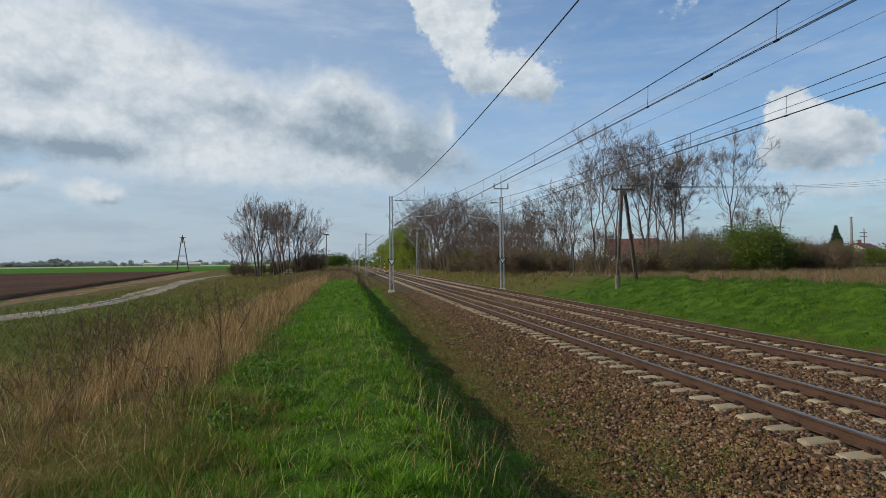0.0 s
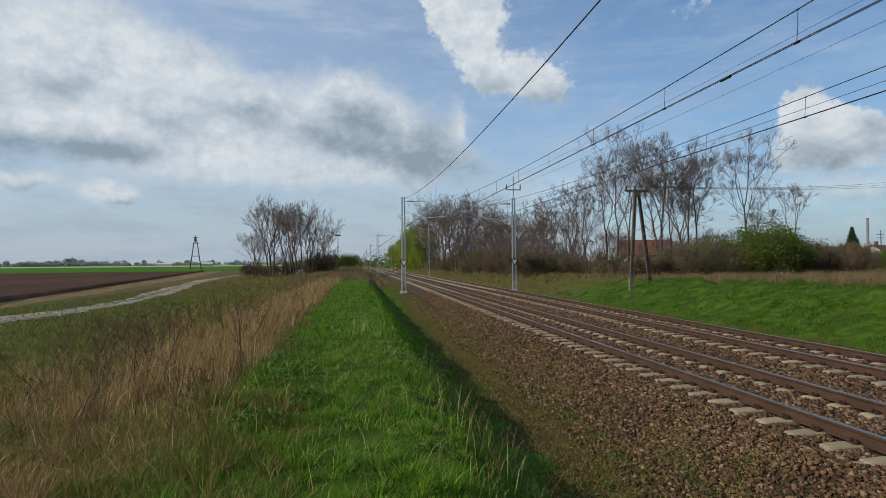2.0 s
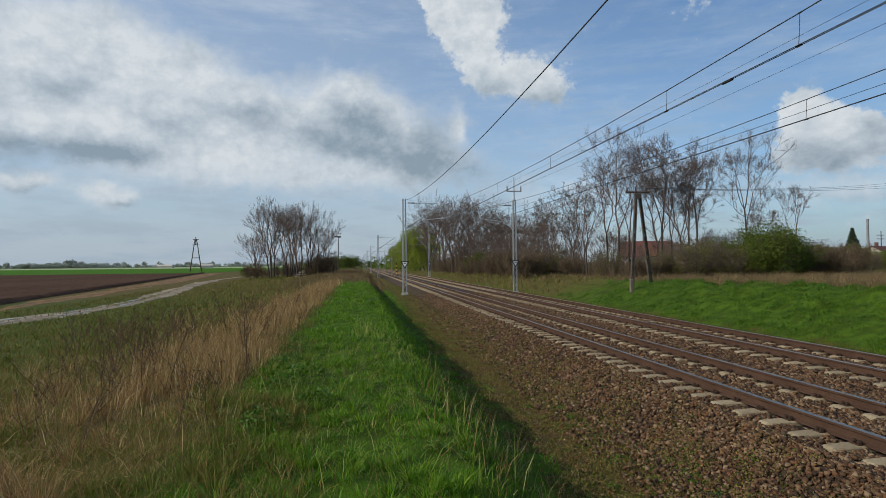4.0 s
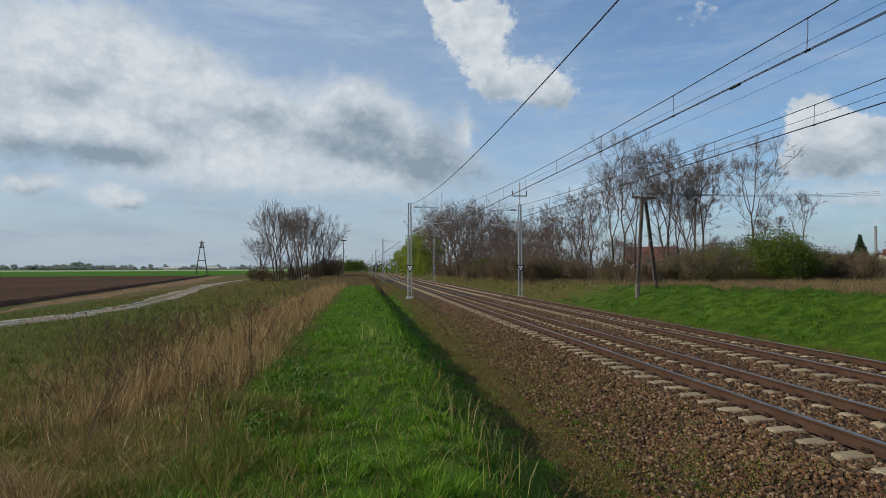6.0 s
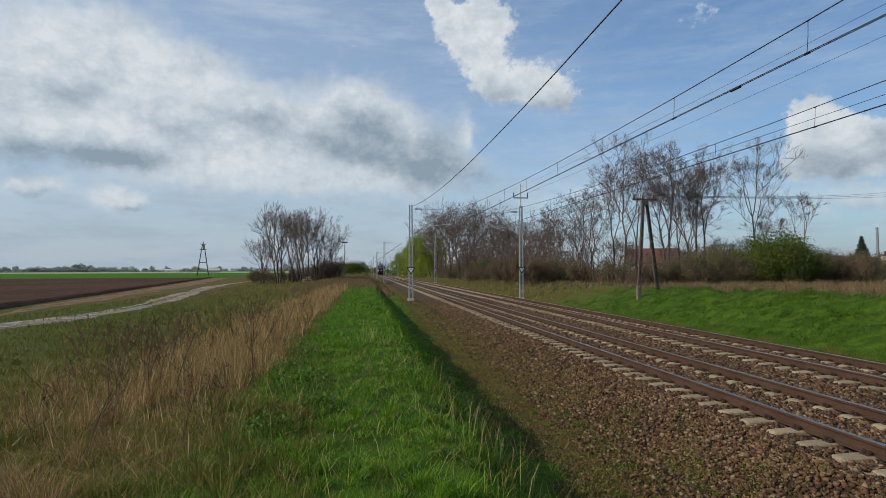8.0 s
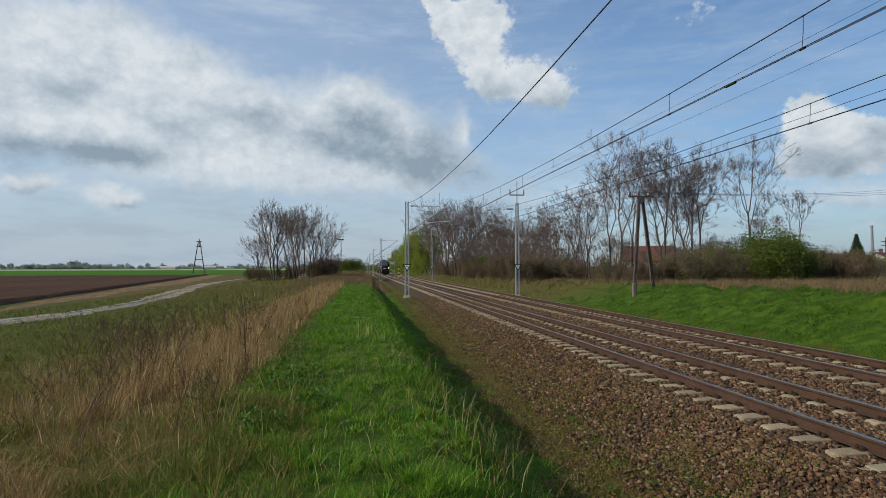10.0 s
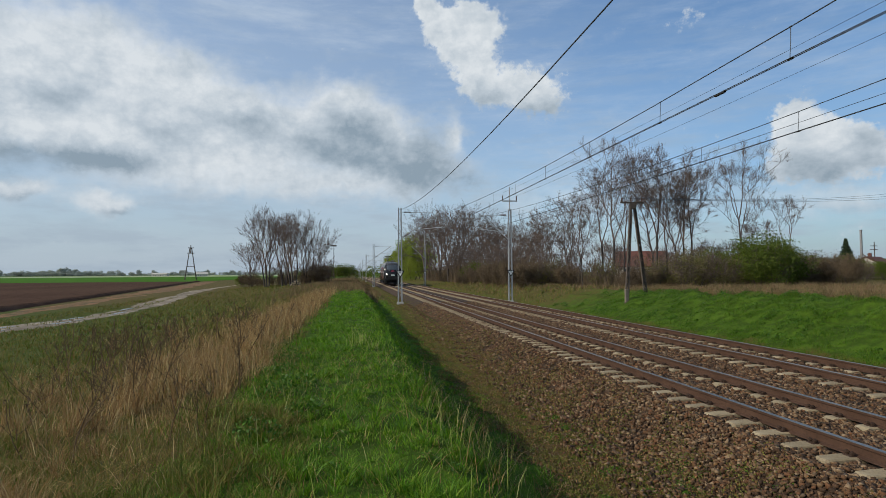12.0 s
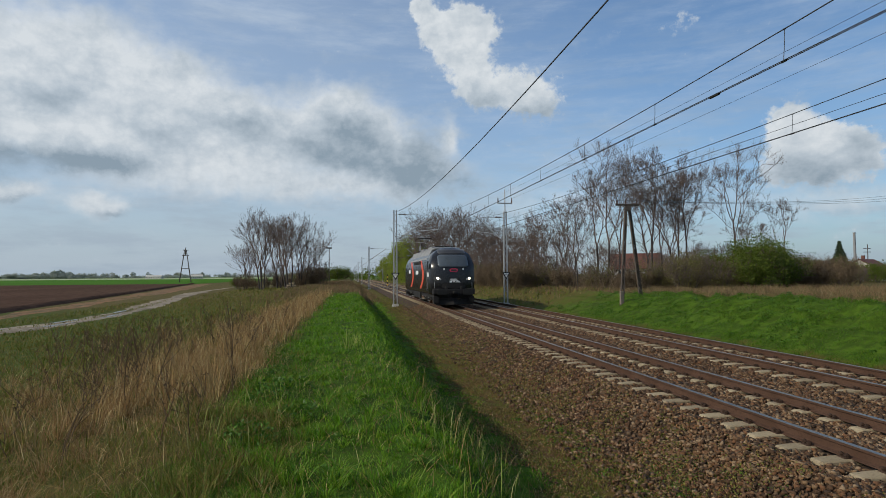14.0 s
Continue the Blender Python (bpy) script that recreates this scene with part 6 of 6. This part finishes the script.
def weed_stalks():
    rng = np.random.default_rng(5)
    hp = Heap()
    for k_ in range(170):
        tall = k_ < 30
        if tall:
            y = rng.uniform(8.5, 17)
            x = -y * (rng.uniform(0.30, 0.46) if k_ < 22 else rng.uniform(0.14, 0.34))
        else:
            y = rng.uniform(6.5, 26) if rng.random() < 0.8 else rng.uniform(26, 50)
            x = rng.uniform(-0.42 * y - 0.8, -1.7)
        if x < -11:
            continue
        z = float(ground_z(x, y))
        h = rng.uniform(0.8, 1.35) if tall else rng.uniform(0.45, 0.95)
        p = np.array([x, y, z - 0.02])
        d = np.array([rng.normal(0, 0.2), rng.normal(0, 0.2), 1.0])
        pts = [p + d * h * f + np.array([0.05 * math.sin(f * 4 + x), 0, 0]) for f in (0, 0.35, 0.7, 1.0)]
        hp.add(*tube_points(pts, np.array([0.006, 0.005, 0.004, 0.003]) * (1.0 + y / 22) * (1.25 if tall else 1.0), 3))
        for k in range(int(rng.integers(5, 10) if tall else rng.integers(3, 8))):
            f = rng.uniform(0.35, 0.95)
            q = p + d * h * f
            e = q + np.array([rng.normal(0, 0.12), rng.normal(0, 0.12), rng.uniform(0.08, 0.25)])
            hp.add(*tube_points([q, (q + e) / 2 + [0, 0, -0.01], e], 0.003 * (1.0 + y / 28), 3))
            add_leaves(hp, e + rng.normal(0, 0.02, (3, 3)), 0.010 * (1 + y / 35), rng)
        add_leaves(hp, pts[-1] + rng.normal(0, 0.02, (5, 3)), 0.014 * (1 + y / 35), rng)
    tagged(new("weed_stalks", hp.mesh("weed_stalks", M_STALK)), "dark dead weed stalks with dry seed heads", "dead weeds", kind="stuff")


def pale_stems():
    """Last year's pale stems standing in the green, thickest along the ditch's edge."""
    rng = np.random.default_rng(15)
    hp = Heap()
    x, y = rng.normal(1.3, 0.36, 95), rng.uniform(4.3, 9.0, 95)
    hp.add(*blades(rng, x, y, rng.uniform(0.2, 0.6, 95), np.full(95, 0.008), 0.6))
    x, y = rng.uniform(-1.2, 2.2, 90), rng.uniform(3.3, 12, 90)
    hp.add(*blades(rng, x, y, rng.uniform(0.15, 0.4, 90), np.full(90, 0.007), 1.2))
    hp.add(*tufts(rng, np.array([-0.15, 0.05, 0.3]), np.array([14.2, 14.8, 13.6]), 34, 0.12, np.array([0.5, 0.42, 0.36]), 0.010, 0.6))
    x, y = rng.uniform(-2.4, -1.0, 60), rng.uniform(6.0, 8.5, 60)
    hp.add(*blades(rng, x, y, rng.uniform(0.2, 0.55, 60), np.full(60, 0.008), 0.5))
    tagged(new("pale_stems", hp.mesh("pale_stems", M_PALESTEM)), "thin pale dead stems standing in the green grass", "dry stems", kind="stuff")


def leafy_weeds():
    """Dark low clumps of broad-leaved weeds on the verge and over the far bank."""
    rng = np.random.default_rng(16)
    hp = Heap()

    def clumps(cx, cy, per, r, h, size, floor=None):
        n = len(cx) * per
        k = np.repeat(np.arange(len(cx)), per)
        a, d = rng.uniform(0, 6.283, n), np.sqrt(rng.random(n))
        rr, hh = np.broadcast_to(r, len(cx))[k], np.broadcast_to(h, len(cx))[k]
        x, y = cx[k] + np.cos(a) * d * rr, cy[k] + np.sin(a) * d * rr
        z = (ground_z(x, y) if floor is None else floor(x, y)) + hh * np.sqrt(1.02 - d * d) * rng.uniform(0.2, 1.0, n)
        add_leaves(hp, np.stack([x, y, z], 1), size, rng)

    def ditch_floor(x, y):
        return np.maximum(ground_z(x, y), np.where(x > 4.2, ballast_z(x, y), -9.0))

    clumps(np.array([-1.25, -1.0, -1.45, -0.8, -1.5, -1.2]), np.array([8.6, 9.3, 10.4, 7.6, 12.4, 6.6]), 240, 0.30, np.array([0.34, 0.28, 0.3, 0.2, 0.3, 0.24]), 0.026)
    n = 70
    clumps(rng.uniform(-2.4, 1.6, n), rng.uniform(3.2, 14, n), 50, rng.uniform(0.06, 0.18, n), rng.uniform(0.05, 0.16, n), 0.018)
    y = 11 + 30 * rng.random(420) ** 1.4
    x = rng.uniform(14.3, 19.2, 420)
    keep = patch(x, y, 1.6, 2.0) > 0.36
    x, y = x[keep], y[keep]
    n = len(x)
    clumps(x, y, 36, rng.uniform(0.10, 0.32, n), rng.uniform(0.08, 0.24, n), 0.036)
    n = 46
    clumps(rng.uniform(3.0, 5.0, n), rng.uniform(4.4, 12, n), 90, rng.uniform(0.06, 0.26, n), rng.uniform(0.03, 0.10, n), 0.014, ditch_floor)
    tagged(new("leafy_weeds", hp.mesh("leafy_weeds", M_WEED)), "low dark green clumps of broad-leaved weeds", "weeds", kind="stuff")


def puddles():
    """Shallow rain puddles in the two ruts of the farm track."""
    rng = np.random.default_rng(17)
    for y, off, half_l, half_w in ((30.5, 0.7, 1.3, 0.16), (34.5, 0.65, 1.6, 0.20), (37.5, -0.6, 1.2, 0.24), (41.0, 0.7, 1.8, 0.18), (44.5, -0.5, 1.6, 0.22),
                                   (49.5, 0.5, 1.9, 0.20), (55.0, -0.4, 2.2, 0.22)):
        slope = (road_mid(y + 2) - road_mid(y - 2)) / 4
        bm = bmesh.new()
        rim = []
        for k in range(22):
            a = 6.283 * k / 22
            f = 1 + 0.22 * math.sin(3 * a + y) + 0.10 * rng.normal()
            px, py = road_mid(y) + off + slope * half_l * math.sin(a) + half_w * f * math.cos(a), y + half_l * f * math.sin(a)
            rim.append(bm.verts.new((px, py, 0.0)))
        z = max(float(ground_z(v.co.x, v.co.y)) for v in rim) + 0.042
        for v in rim:
            v.co.z = z
        face = bm.faces.new(rim)
        low_ = bmesh.ops.extrude_face_region(bm, geom=[face])
        for v in low_["geom"]:
            if isinstance(v, bmesh.types.BMVert):
                v.co.z -= 0.09
        tagged(part("puddle", bm, M_PUDDLE), "shallow muddy rain puddle in a wheel rut", "puddle", "puddles on the farm track")


def thicket():
    rng = np.random.default_rng(6)
    hp = Heap()

    def brush(n, xs, ys, hs, w):
        x, y = rng.uniform(*xs, n), rng.uniform(*ys, n)
        keep = rng.random(n) < patch(x, y, 2.6, 1.5) + 0.15
        x, y = x[keep], y[keep]
        h = rng.uniform(*hs, len(x)) * (0.5 + patch(x, y, 3.1, 4.0))
        hp.add(*blades(rng, x, y, h, w * rng.uniform(0.4, 1.2, len(x)), 1.0))
    brush(9000, (23.0, 47), (50, 64), (0.7, 2.4), 0.03)
    brush(8500, (19.0, 31), (64, 95), (1.0, 3.4), 0.045)
    brush(12000, (17.5, 31), (90, 150), (1.5, 4.5), 0.065)
    tagged(new("thicket", hp.mesh("thicket", M_TWIGBROWN)), "brown leafless undergrowth below the trees", "undergrowth", kind="stuff")


def ballast_stones():
    rng = np.random.default_rng(7)
    n = 300000
    y = 3.5 + 44 * rng.random(n) ** 1.7
    x = rng.uniform(3.4, 13.5, n)
    keep = (x < 1.2 * y + 0.6) & (rng.random(n) < np.clip((9.5 / np.hypot(x, y)) ** 0.9, 0, 1) * np.clip(0.2 + (x - 4.45) * 1.3 + 1.5 * (patch(x, y, 0.8, 3.0) - 0.5), np.where(x > 4.0, 0.45, 0.15), 1))
    for c, first in ((TRACK_1, 6.05), (TRACK_2, 6.25)):
        on_sleeper = (np.abs(x - c) < 1.35) & (np.abs(x - c) > 0.38) & (np.abs((y - first + 0.3) % 0.6 - 0.3) < 0.15 + 0.0012 * y)
        on_rail = np.abs(np.abs(x - c) - GAUGE) < 0.12
        keep &= ~(on_sleeper & (rng.random(n) > 0.02)) & ~on_rail
    x, y = x[keep], y[keep]
    z = np.where(x > 4.25, ballast_z(x, y), ground_z(x, y))
    r = rng.uniform(0.014, 0.033, len(x)) * (1 + np.hypot(x, y) / 70)
    # fine grit spilled over the ditch floor
    gx, gy = rng.uniform(2.5, 4.9, 16000), 4 + 14 * rng.random(16000) ** 1.4
    x, y, z = np.append(x, gx), np.append(y, gy), np.append(z, np.where(gx > 4.25, np.maximum(ballast_z(gx, gy), ground_z(gx, gy)), ground_z(gx, gy)) - 0.006)
    r = np.append(r, rng.uniform(0.005, 0.014, 16000))
    n = len(x)
    dirs = np.array([[a, b, c] for a in (-1, 1) for b in (-1, 1) for c in (-1, 1.0)]) * [0.85, 0.66, 0.55]
    a, t = rng.uniform(0, 6.283, n), rng.normal(0, 0.6, n)
    ca, sa, ct, st = np.cos(a), np.sin(a), np.cos(t), np.sin(t)
    rot = np.stack([np.stack([ca, -sa * ct, sa * st], 1), np.stack([sa, ca * ct, -ca * st], 1), np.stack([0 * a, st, ct], 1)], 1)
    shape = dirs[None] * rng.uniform(0.6, 1.3, (n, 8, 1)) + rng.normal(0, 0.24, (n, 8, 3))
    v = np.einsum("nij,nkj->nki", rot, shape) * r[:, None, None]
    v += np.stack([x, y, z + 0.008 + r * rng.uniform(-0.2, 0.85, n) * np.clip(1.25 - np.hypot(x, y) / 45, 0.35, 1)], 1)[:, None]
    faces = np.array([[0, 1, 3, 2], [4, 6, 7, 5], [0, 4, 5, 1], [2, 3, 7, 6], [0, 2, 6, 4], [1, 5, 7, 3]])
    quads = (np.arange(n)[:, None, None] * 8 + faces).reshape(-1, 4)
    ob = new("ballast_stones", mesh_np("ballast_stones", v.reshape(-1, 3), quads, (), [M_STONE]))
    tagged(ob, "loose reddish and grey crushed stones of the track bed", "stones", kind="stuff")


def leaf_litter():
    """Dead leaves, moss and grit on the ditch floor."""
    rng = np.random.default_rng(8)
    for name, n, size, mat, label in (("leaf_litter", 60000, 0.018, M_LITTER, "brown dead leaves and litter in the ditch"),
                                      ("moss_patches", 85000, 0.017, M_MOSS, "olive moss and small weeds in patches by the ballast")):
        hp = Heap()
        y = 3.8 + 30 * rng.random(n) ** 1.6
        x = rng.uniform(2.2, 5.5, n)
        f = patch(x, y, 0.5, 3.0 if mat is M_LITTER else 9.0) + 0.3 * (patch(x, y, 0.15, 2.0) - 0.5)
        keep = (f > (0.42 if mat is M_LITTER else 0.40)) & (rng.random(n) < np.clip((5.7 - x) * 0.8, 0, 1))
        x, y = x[keep], y[keep]
        z = np.maximum(ground_z(x, y), np.where(x > 4.2, ballast_z(x, y) + 0.03, -9)) + rng.uniform(0.0, 0.035, len(x))
        add_leaves(hp, np.stack([x, y, z], 1), size, rng)
        hp.v[0] = hp.v[0].reshape(-1, 3)
        tagged(new(name, hp.mesh(name, mat)), label, "litter", kind="stuff")


M_LITTER = material("dead_leaves", [(0.19, 0.090, 0.030), (0.13, 0.066, 0.028), (0.26, 0.14, 0.055), (0.20, 0.15, 0.09), (0.085, 0.050, 0.025)], 1.0, 9.0, 0.85, island=0.9)
M_MOSS = material("olive_moss", [(0.105, 0.115, 0.02), (0.14, 0.13, 0.025), (0.08, 0.09, 0.018), (0.17, 0.15, 0.04)], 1.0, 9.0, 0.9, island=0.9)
M_PALESTEM = material("pale_dead_stems", [(0.25, 0.29, 0.075), (0.19, 0.26, 0.045), (0.34, 0.32, 0.13), (0.15, 0.23, 0.03)], 0.6, 5.0, 0.75, island=0.8, thin=0.2, spec=0.2)
M_WEED = material("broad_weed_leaves", [(0.048, 0.118, 0.008), (0.064, 0.145, 0.010), (0.034, 0.086, 0.0065), (0.090, 0.175, 0.013)], 0.6, 5.0, 0.55, island=0.8, thin=0.25, spec=0.25)
M_PUDDLE = material("muddy_water", [(0.15, 0.125, 0.09), (0.17, 0.145, 0.105), (0.13, 0.105, 0.075)], 0.5, 3.0, 0.16, bump=0.02, depth=0.002, spec=0.4)
pale_stems()
leafy_weeds()
puddles()
lush_grass()
bank_grass()
meadow_grass()
dry_grass()
bank_dry_grass()
weed_stalks()
thicket()
ballast_stones()
leaf_litter()

# ---------------------------------------------------------------- movement


def motions():
    """The locomotive comes up the near track at a steady speed."""
    speed, y_end = 33.5, 39.35
    walk(loco, [(t, pose(TRACK_1, y_end + speed * (14.0 - t), 0)) for t in (0, 2, 4, 6, 8, 10, 12, 13, 14)])


motions()
